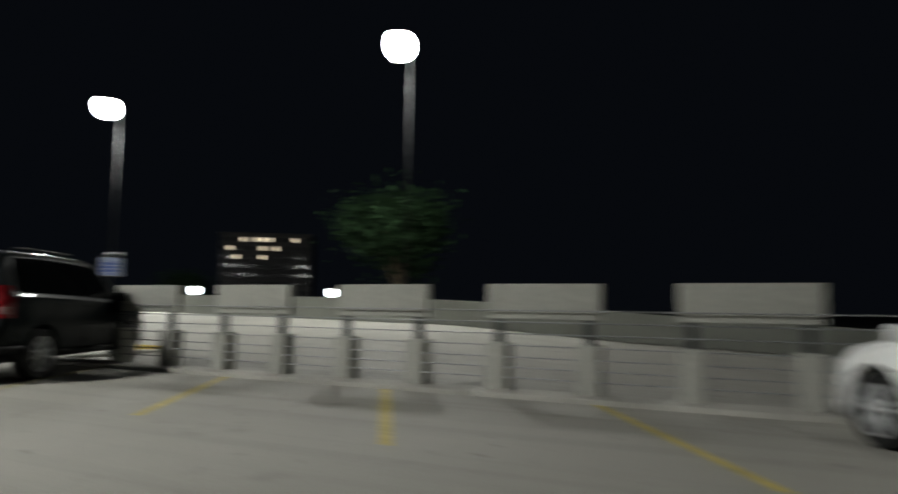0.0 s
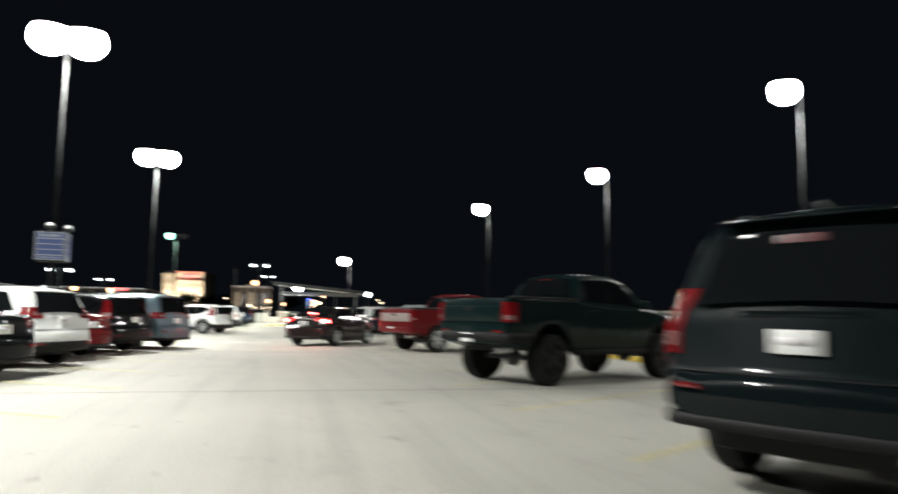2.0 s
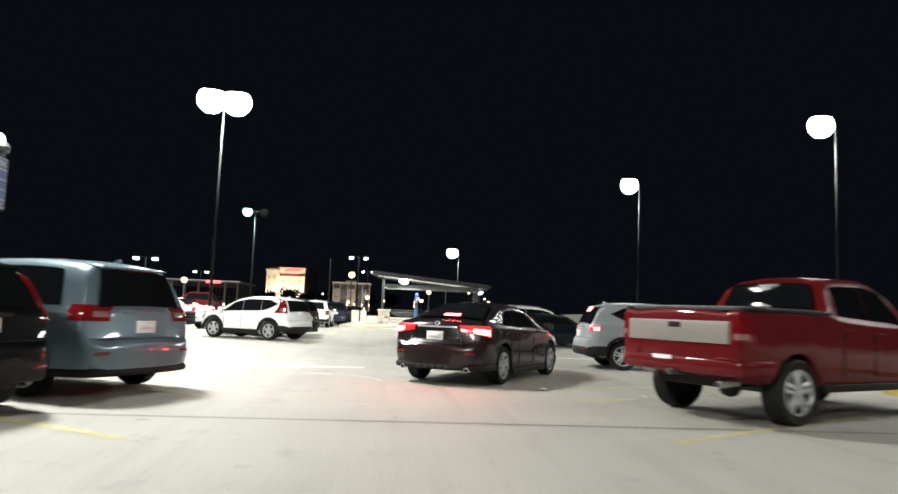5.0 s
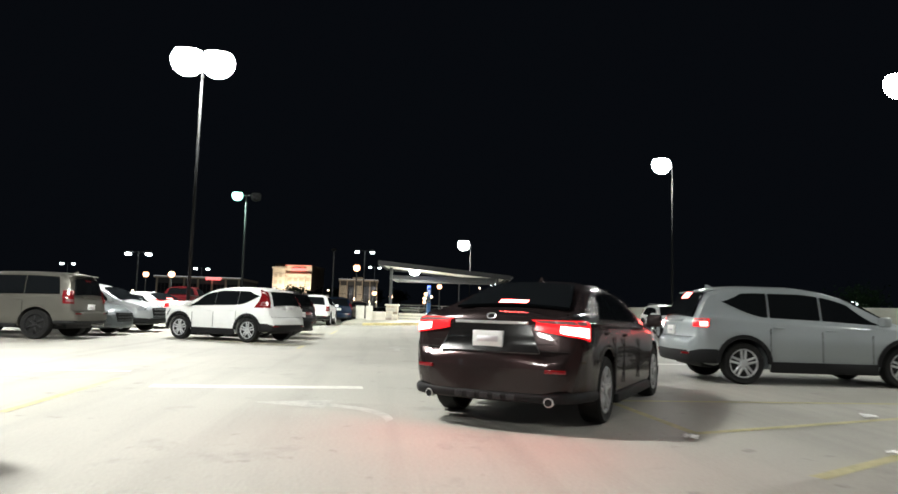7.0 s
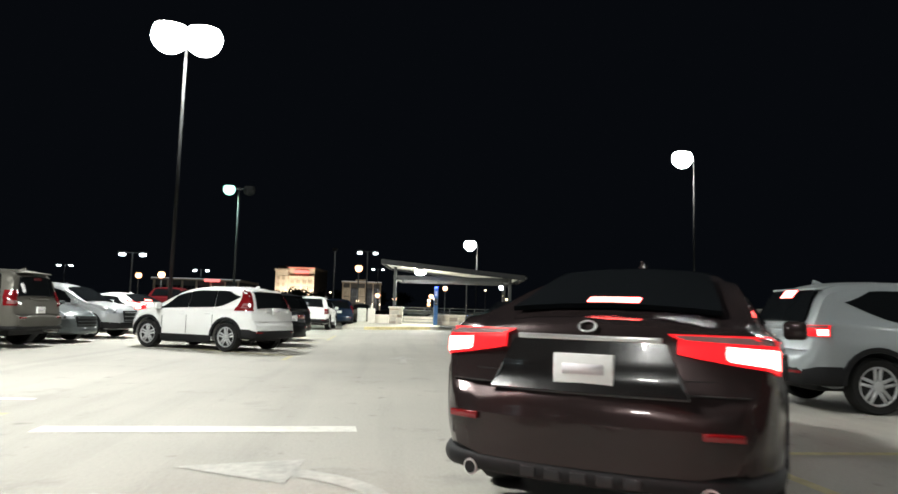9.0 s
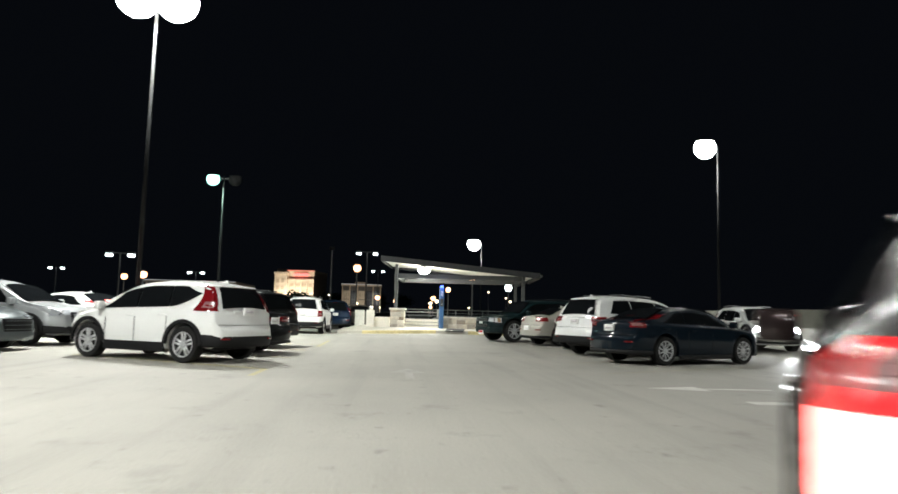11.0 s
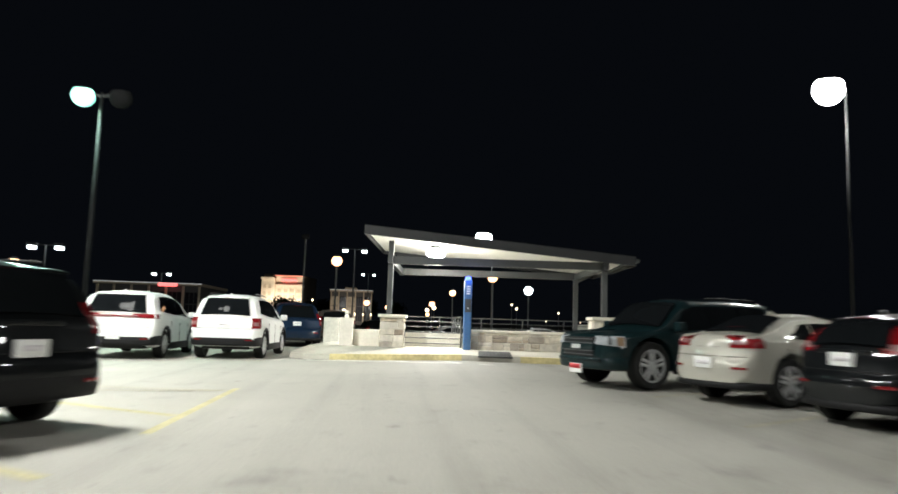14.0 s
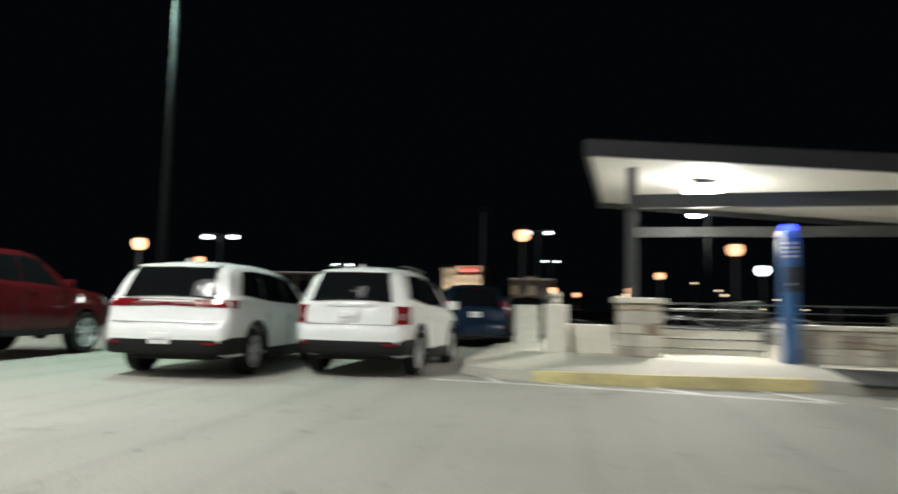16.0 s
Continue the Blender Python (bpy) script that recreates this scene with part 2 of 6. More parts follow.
M["red_sign"] = material("lit_red_sign", (0.6, 0.05, 0.05), emit=(1.0, 0.16, 0.15), strength=2.2)


def paint(name, colour, metal=0.0, rough=0.38, coat=0.5):
    return material(name, colour, rough=rough, metal=metal, grain=0.06, scale=60, coarse=1.2, coat=coat, spec=0.04)


P = {
    "black": paint("black_paint", (0.006, 0.007, 0.008)),
    "teal": paint("dark_teal_paint", (0.005, 0.015, 0.017)),
    "black_green": paint("very_dark_green_paint", (0.003, 0.006, 0.007), coat=0.22),
    "green": paint("dark_green_paint", (0.004, 0.013, 0.013), coat=0.35),
    "red": paint("deep_red_paint", (0.12, 0.008, 0.010)),
    "red_bright": paint("red_paint", (0.15, 0.009, 0.011)),
    "white": paint("white_paint", (0.80, 0.81, 0.80)),
    "blue_grey": paint("blue_grey_metallic", (0.13, 0.18, 0.21), metal=0.35),
    "grey": paint("dark_grey_metallic", (0.11, 0.125, 0.13), metal=0.4),
    "silver": paint("silver_metallic", (0.42, 0.44, 0.45), metal=0.4),
    "champagne": paint("champagne_metallic", (0.42, 0.41, 0.36), metal=0.12),
    "bronze": paint("grey_bronze_metallic", (0.125, 0.12, 0.105), metal=0.35),
    "blue_dark": paint("dark_blue_metallic", (0.007, 0.018, 0.040), metal=0.2),
    "navy": paint("dark_blue_paint", (0.003, 0.008, 0.014)),
    "brown_black": paint("dark_brown_metallic", (0.032, 0.023, 0.023), metal=0.45, rough=0.25),
    "maroon": paint("dark_maroon_paint", (0.07, 0.006, 0.008)),
    "mid_silver": paint("mid_silver_metallic", (0.33, 0.36, 0.37), metal=0.3),
}

# ---- mesh helpers ----


def part(name, bm, mat, parent=None, label="", smooth=False, angle=35.0):
    """Links a bmesh as one mesh object under a thing or a part."""
    if smooth:
        for f in bm.faces:
            f.smooth = True
        for e in bm.edges:
            if len(e.link_faces) == 2 and e.calc_face_angle(0) > radians(angle):
                e.smooth = False
    me = bpy.data.meshes.new(name)
    bm.to_mesh(me)
    bm.free()
    me.materials.append(mat)
    ob = new(name, me)
    if parent:
        ob.parent = parent
    if label:
        ob["label"] = label
    return ob


def thing(name, m, label, category, group="", kind=""):
    ob = new(name)
    ob.empty_display_size = 0.3
    ob.matrix_world = m
    return tagged(ob, label, category, group, kind)


def box(bm, x0, x1, y0, y1, z0, z1, m=None):
    vs = [bm.verts.new((x, y, z)) for z in (z0, z1) for y in (y0, y1) for x in (x0, x1)]
    for f in ((0, 2, 3, 1), (4, 5, 7, 6), (0, 1, 5, 4), (2, 6, 7, 3), (0, 4, 6, 2), (1, 3, 7, 5)):
        bm.faces.new([vs[i] for i in f])
    if m:
        bmesh.ops.transform(bm, matrix=m, verts=vs)
    return vs


def boxed(x0, x1, y0, y1, z0, z1, bevel=0.0, segs=2):
    bm = bmesh.new()
    box(bm, x0, x1, y0, y1, z0, z1)
    if bevel:
        bmesh.ops.bevel(bm, geom=bm.edges[:], offset=bevel, segments=segs, affect="EDGES", profile=0.5)
    return bm


def hexa(corners, bevel=0.0):
    """A six-sided solid from 4 lower and 4 upper corners, each listed round."""
    bm = bmesh.new()
    v = [bm.verts.new(c) for c in corners]
    for f in ((3, 2, 1, 0), (4, 5, 6, 7), (0, 1, 5, 4), (1, 2, 6, 5), (2, 3, 7, 6), (3, 0, 4, 7)):
        bm.faces.new([v[i] for i in f])
    bmesh.ops.recalc_face_normals(bm, faces=bm.faces[:])
    if bevel:
        bmesh.ops.bevel(bm, geom=bm.edges[:], offset=bevel, segments=2, affect="EDGES", profile=0.5)
    return bm


def lathe(profile, segs=24, axis="z", caps=True):
    """Turns (radius, height) pairs round an axis."""
    bm = bmesh.new()
    rings = []
    for r, h in profile:
        ring = []
        for k in range(segs):
            a = 2 * math.pi * k / segs
            p = (r * math.cos(a), r * math.sin(a), h)
            ring.append(bm.verts.new(p if axis == "z" else (p[2], p[0], p[1])))
        rings.append(ring)
    for a, b in zip(rings, rings[1:]):
        for k in range(segs):
            bm.faces.new((a[k], a[(k + 1) % segs], b[(k + 1) % segs], b[k]))
    for ring in (rings[0], rings[-1]) if caps else ():
        bm.faces.new(ring)
    bmesh.ops.recalc_face_normals(bm, faces=bm.faces[:])
    return bm


def tube(bm, a, b, r0, r1=None, segs=10):
    """A tapered rod from a to b."""
    a, b = Vector(a), Vector(b)
    turn = (b - a).to_track_quat("Z", "Y").to_matrix()
    r1 = r0 if r1 is None else r1
    rings = [[bm.verts.new(p + turn @ Vector((r * math.cos(2 * math.pi * k / segs), r * math.sin(2 * math.pi * k / segs), 0))) for k in range(segs)] for p, r in ((a, r0), (b, r1))]
    for k in range(segs):
        bm.faces.new((rings[0][k], rings[0][(k + 1) % segs], rings[1][(k + 1) % segs], rings[1][k]))
    bm.faces.new(rings[0][::-1])
    bm.faces.new(rings[1])


def rod(a, b, r0, r1=None, segs=10):
    bm = bmesh.new()
    tube(bm, a, b, r0, r1, segs)
    return bm


def rise(x, y):
    """Height of the deck: level in the lane, rising to the far drive, which itself falls away to the south, and to the island."""
    drive = 0.055 * max(0.0, x - 10.0) * min(1.0, max(0.0, (30.0 - x) / 4.0 + 1.0))
    fall = 0.065 * max(0.0, -5.5 - y) * min(1.0, max(0.0, (x - 7.8) / 4.0))
    return max(-0.45, drive - fall) + 0.015 * max(0.0, min(y, 52.0) - 34.0) * min(1.0, max(0.0, (x + 3.0) / 5.0))


# ---- setting: ground, deck, painted lines ----


def sheet(name, x0, x1, y0, y1, nx, ny, mat, z0=0.0, label=""):
    bm = bmesh.new()
    grid = [[bm.verts.new((x0 + (x1 - x0) * i / nx, y0 + (y1 - y0) * j / ny, 0)) for i in range(nx + 1)] for j in range(ny + 1)]
    for row in grid:
        for v in row:
            v.co.z = rise(v.co.x, v.co.y) + z0 if nx > 1 else z0
    for j in range(ny):
        for i in range(nx):
            bm.faces.new((grid[j][i], grid[j][i + 1], grid[j + 1][i + 1], grid[j + 1][i]))
    return tagged(part(name, bm, mat, smooth=True), label, name, kind="structure")


def big_ground():
    bm = bmesh.new()
    vs = [bm.verts.new((x, y, -0.5)) for x, y in ((-3000, -3000), (3000, -3000), (3000, 3000), (-3000, 3000))]
    bm.faces.new(vs)
    tagged(part("ground", bm, M["ground"]), "dark asphalt and grass around the parking deck at night", "ground", kind="structure")


big_ground()
deck = sheet("parking_deck", -70, 34, -45, 66, 104, 111, M["deck"], 0.0, "pale worn concrete parking deck with oil stains")


def strip(name, a, b, width, mat, label, z=0.004, parent=deck):
    """A painted stripe from a to b that follows the deck."""
    a, b = Vector(a), Vector(b)
    n = max(1, int((b - a).length))
    side = Vector((-(b - a).y, (b - a).x)).normalized() * width / 2
    bm = bmesh.new()
    rows = []
    for k in range(n + 1):
        p = a + (b - a) * k / n
        rows.append([bm.verts.new((q.x, q.y, rise(q.x, q.y) + z)) for q in (p - side, p + side)])
    for r, s in zip(rows, rows[1:]):
        bm.faces.new((r[0], r[1], s[1], s[0]))
    for f in bm.faces:
        if f.normal.z < 0:
            f.normal_flip()
    return part(name, bm, mat, parent, label)


RIGHT, LEFT = Vector((math.sin(radians(58)), math.cos(radians(58)))), Vector((-math.sin(radians(58)), math.cos(radians(58))))
for y in (-16.6, -13.5, -10.4, -7.3, -4.2, -1.1, 2.0, 5.1, 8.2, 11.3, 14.4):
    a = Vector((3.0, y - 0.1))
    strip("stall_line", a, a + RIGHT * 4.3, 0.12, M["yellow_headlit" if y < -9 else "yellow_faint"], "faded yellow stall line")
for y in (-1.2, 1.8, 4.8, 7.8, 10.8, 13.8, 28.7, 31.8, 34.9, 37.9):
    a = Vector((-2.2, y))
    strip("stall_line", a, a + LEFT * 5.2, 0.14, M["yellow_faint"], "faded yellow stall line")
for y in (29.2, 32.0, 34.8, 37.5, 40.2):
    a = Vector((4.1, y))
    strip("stall_line", a, a + RIGHT * 5.2, 0.11, M["yellow_ghost"], "faded yellow stall line")
for a, b in (((-2.2, 27.4), (-2.2, 28.7)), ((2.9, 16.0), (2.8, 18.3)), ((2.9, 16.0), (9.0, 18.4)), ((2.8, 18.3), (9.0, 18.6)), ((-3.6, 16.6), (-3.7, 19.8)), ((-2.12, 36.7), (-2.15, 40.9)), ((-2.2, 40.6), (-5.6, 41.15)), ((-2.3, 40.55), (-5.6, 40.35))):
    strip("hatch_line", a, b, 0.11, M["yellow_ghost" if b[0] < -5 else "yellow_faint"], "faded yellow hatch line")
strip("stop_line", (-3.0, 18.95), (-0.3, 19.2), 0.30, M["white_paint"], "worn white stop line")
strip("stop_line", (4.6, 24.9), (7.4, 25.0), 0.30, M["white_paint"], "worn white stop line")
for a, b in (((-2.8, 48.6), (2.6, 45.85)), ((-2.0, 48.8), (-1.75, 48.1)), ((-1.1, 48.1), (-0.5, 47.45)), ((0.2, 47.5), (0.7, 46.85)), ((1.4, 47.2), (1.9, 46.25))):
    strip("hatch_line", a, b, 0.13, M["white_paint"], "thin white hatch line")
for y in (1.2, 12.0):
    strip("expansion_joint", (-40, y), (10.0, y + 0.15), 0.05, M["joint"], "dark sealed expansion joint", z=0.003)


def arrow(x, y, angle, label, mat="arrow_paint"):
    """A straight white lane arrow."""
    bm = bmesh.new()
    turn = Matrix.Rotation(radians(angle), 4, "Z")
    pts = ((-0.07, -1.0), (0.07, -1.0), (0.07, 0.1), (-0.07, 0.1)), ((-0.32, 0.1), (0.32, 0.1), (0.0, 1.0))
    for shape in pts:
        vs = []
        for px, py in shape:
            p = turn @ Vector((px, py, 0)) + Vector((x, y, 0))
            vs.append(bm.verts.new((p.x, p.y, rise(p.x, p.y) + 0.005)))
        bm.faces.new(vs)
    part("lane_arrow", bm, M[mat], deck, label)


def turn_arrow(x, y, label, mat):
    """A lane arrow whose stem bends to the left before the head."""
    bm = bmesh.new()
    stem = [(0.35 - 0.75 * (k / 8) ** 2, -0.9 + 1.3 * k / 8 - 0.25 * (k / 8) ** 3) for k in range(9)]
    rows = []
    for px, py in stem:
        rows.append([bm.verts.new((x + px + d * 0.4, y + py + d, rise(x, y) + 0.005)) for d in (-0.09, 0.09)])
    for a, b in zip(rows, rows[1:]):
        bm.faces.new((a[0], b[0], b[1], a[1]))
    ex, ey = stem[-1]
    bm.faces.new([bm.verts.new((x + ex + u, y + ey + v, rise(x, y) + 0.006)) for u, v in ((0.05, -0.34), (0.1, 0.38), (-0.75, 0.1))])
    bmesh.ops.recalc_face_normals(bm, faces=bm.faces[:])
    for f in bm.faces:
        if f.normal.z < 0:
            f.normal_flip()
    part("lane_arrow", bm, M[mat], deck, label)


arrow(-4.9, 20.8, 90, "worn white lane arrow")
arrow(4.85, 26.6, 90, "worn white lane arrow")
arrow(0.3, 28.4, 0, "nearly worn-off white lane arrow", "ghost_paint")
turn_arrow(-0.3, 17.35, "nearly worn-off white turn arrow", "ghost_paint")

# ---- kerb along the drive ----


def kerb_run(pts, name, mat, label, width=0.28, height=0.15, piece=2.4):
    """A kerb in pieces along a line of points."""
    pts = [Vector(p) for p in pts]
    root = thing(name, Matrix(), label, "kerb", kind="structure")
    for a, b in zip(pts, pts[1:]):
        n = max(1, round((b - a).length / piece))
        ang = math.atan2((b - a).y, (b - a).x)
        for k in range(n):
            p, q = a + (b - a) * k / n, a + (b - a) * (k + 1) / n
            l = (q - p).length
            bm = boxed(0.006, l - 0.006, -width / 2, width / 2, -0.2, height, 0.03)
            ob = part("kerb_stone", bm, mat, root, smooth=True)
            ob.matrix_world = Matrix.Translation((p.x, p.y, rise(p.x, p.y))) @ Matrix.Rotation(ang, 4, "Z")
    return root


kerb_run([(10.0, -2.5), (10.0, 17.2)], "kerb", M["yellow"], "worn yellow painted concrete kerb beside the drive")
kerb_run([(6.78, -30.0), (6.78, -2.8), (10.0, -2.5)], "kerb", M["kerb"], "plain low concrete kerb under the panel fence", 0.62, 0.07)

# ---- panel fence with barrier cables ----
FENCE_X, PITCH = 6.95, 2.6


def fence_bay(y):
    """Two stub columns with steel posts that carry one raised precast panel 1.62 m long, its near end at y."""
    root = thing("fence_bay", pose(FENCE_X, y, 0), "raised precast panel on two concrete stub columns with steel posts", "fence", "bays of the panel fence")
    bm = boxed(-0.06, 0.06, 0.0, 1.62, 1.04, 1.53, 0.012)
    part("panel", bm, M["concrete"], root)
    for k in (0.16, 1.46):
        part("stub_column", boxed(-0.15, 0.15, k - 0.15, k + 0.15, 0.0, 0.72, 0.02), M["concrete"], root)
        part("steel_post", boxed(-0.045, 0.045, k - 0.06, k + 0.06, 0.71, 1.06, 0.006), M["steel_grey"], root)
    return root


bay = fence_bay(-6.66)
for n in range(1, 8):
    copy_thing(bay, pose(FENCE_X, -6.66 - PITCH * n, 0))
cables = thing("barrier_cables", pose(FENCE_X - 0.12, 0, 0), "six taut galvanised steel barrier cables along the fence", "cable barrier")
for z in (0.24, 0.38, 0.52, 0.68, 0.84, 1.0, 1.16):
    part("cable", rod((0, -26, z), (0, -4.9, z), 0.011, segs=6), M["cable"], cables)

# ---- boundary parapet ----
WALL = [(23.0, -40.0), (21.8, -17.6), (20.4, -10.8), (20.6, -4.0), (23.6, 11.5), (25.0, 26.0), (25.2, 33.0), (23.0, 42.0), (19.6, 55.5), (14.0, 60.0), (8.4, 60.0)]


def parapet():
    root = thing("wall_parapet", Matrix(), "weathered grey concrete parapet wall round the deck", "wall", kind="structure")
    for (ax, ay), (bx, by) in zip(WALL, WALL[1:]):
        a, b = Vector((ax, ay)), Vector((bx, by))
        n = max(1, round((b - a).length / 3.0))
        ang = math.atan2(by - ay, bx - ax)
        for k in range(n):
            p, q = a + (b - a) * k / n, a + (b - a) * (k + 1) / n
            z0, z1 = rise(p.x, p.y), rise(q.x, q.y)
            l = (q - p).length
            e = 0.008
            c = [(e, -0.1, -1.2), (l - e, -0.1, -1.2), (l - e, 0.1, -1.2), (e, 0.1, -1.2)]
            c += [(e, -0.1, z0 + 0.93), (l - e, -0.1, z1 + 0.93), (l - e, 0.1, z1 + 0.93), (e, 0.1, z0 + 0.93)]
            ob = part("wall_panel", hexa(c, 0.012), M["wall_concrete"], root)
            ob.matrix_world = Matrix.Translation((p.x, p.y, 0)) @ Matrix.Rotation(ang, 4, "Z")


parapet()

# ---- lamp poles ----


def lamp_pole(x, y, top, label, heads=2, turn=0.0, lens="lens_white", power=POLE_POWER, colour=WHITE, spread=1.0, base=None, cone=150.0, lit=(-1, 1), size=1.3):
    """A tapered steel pole with shoebox heads on short arms; the lamp hangs under them."""
    z0 = rise(x, y) if base is None else base
    root = thing("lamp_pole", pose(x, y, z0, 0, 0, turn), label, "street lamp", "lamp poles of the deck")
    h = top - z0
    part("footing", lathe([(0.30, 0.0), (0.30, 0.55), (0.27, 0.6)], 20), M["concrete"], root, smooth=True)
    part("pole", rod((0, 0, 0.6), (0, 0, h + 0.1), 0.08, 0.045, 12), M["pole"], root, smooth=True)
    part("base_plate", boxed(-0.17, 0.17, -0.17, 0.17, 0.6, 0.63), M["steel_grey"], root)
    for s in ((-1, 1) if heads == 2 else (-1,)):
        part("arm", rod((0, 0, h - 0.02), (s * 0.55 * spread, 0, h + 0.06), 0.04, segs=8), M["steel_grey"], root)
        hx = s * 0.85 * spread
        head = part("head", boxed(hx - 0.38 * size, hx + 0.38 * size, -0.24 * size, 0.24 * size, h, h + 0.19 * size, 0.05 * size), M["steel_grey"], root, smooth=True)
        # Oversized lens: its swollen shape stands in for the lamp's glare.
        bm = bmesh.new()
        bmesh.ops.create_uvsphere(bm, u_segments=16, v_segments=10, radius=1.0)
        for v in bm.verts:
            v.co = Vector((v.co.x * 0.56, v.co.y * 0.42, min(v.co.z, 0.62) * 0.54)) * size
        bmesh.ops.translate(bm, verts=bm.verts[:], vec=(hx, 0, h - 0.03))
        part("lens", bm, M[lens if s in lit else "pole"], head, "glowing lens enlarged to the size of its glare" if s in lit else "dark unlit lens", smooth=True)
    for s in ((-1, 1) if heads == 2 else (-1,)) if power else ():
        if s not in lit:
            continue
        lamp("pole_light", "AREA", pose(x, y, 0, 0, 0, turn) @ pose(s * 0.85 * spread, 0, top - 0.04 - 0.6 * size), power / heads, colour, 0.9, 0.5, cone)
    return root


lamp_pole(24.9, 39.9, 12.5, "tall grey steel lamp pole with lit head beyond the parapet", 1, 0, power=1150.0)
lamp_pole(21.0, 59.2, 12.4, "tall grey steel lamp pole with lit head beyond the parapet", 1, 0, power=1000.0)
lamp_pole(24.4, 18.3, 12.4, "tall grey steel lamp pole with lit head beyond the parapet", 1, 0, power=1900.0)
lamp_pole(22.9, -2.1, 12.2, "tall grey steel lamp pole with lit head beyond the parapet", 1, 0, power=650.0)
lamp_pole(-8.4, -2.7, 11.5, "tall grey steel lamp pole behind the first row", 2, 8, spread=0.74, power=2000.0)
lamp_pole(-8.2, 18.65, 11.5, "tall grey steel lamp pole carrying a section sign", 2, 8, spread=0.74, power=1950.0)
lamp_pole(-8.4, 39.9, 11.6, "tall grey steel lamp pole with two lit heads", 2, 8, spread=0.74, power=2150.0)
lamp_pole(-23.5, 49.0, 10.8, "grey steel lamp pole with lit heads far across the deck", 1, 0)
lamp_pole(-8.35, 50.35, 7.35, "slim grey lamp pole with one greenish lit head", 2, 0, "lens_green", 900.0, GREEN, 0.62, lit=(-1,), size=0.58)
lamp_pole(9.9, 92.7, 9.0, "distant lamp pole with lit head behind the shelter", 1, 0, base=-0.9, power=1500.0)

# ---- shelter at the stair ----
SH = pose(0.2, 49.9, 0.22, 0, 0, -5.5)


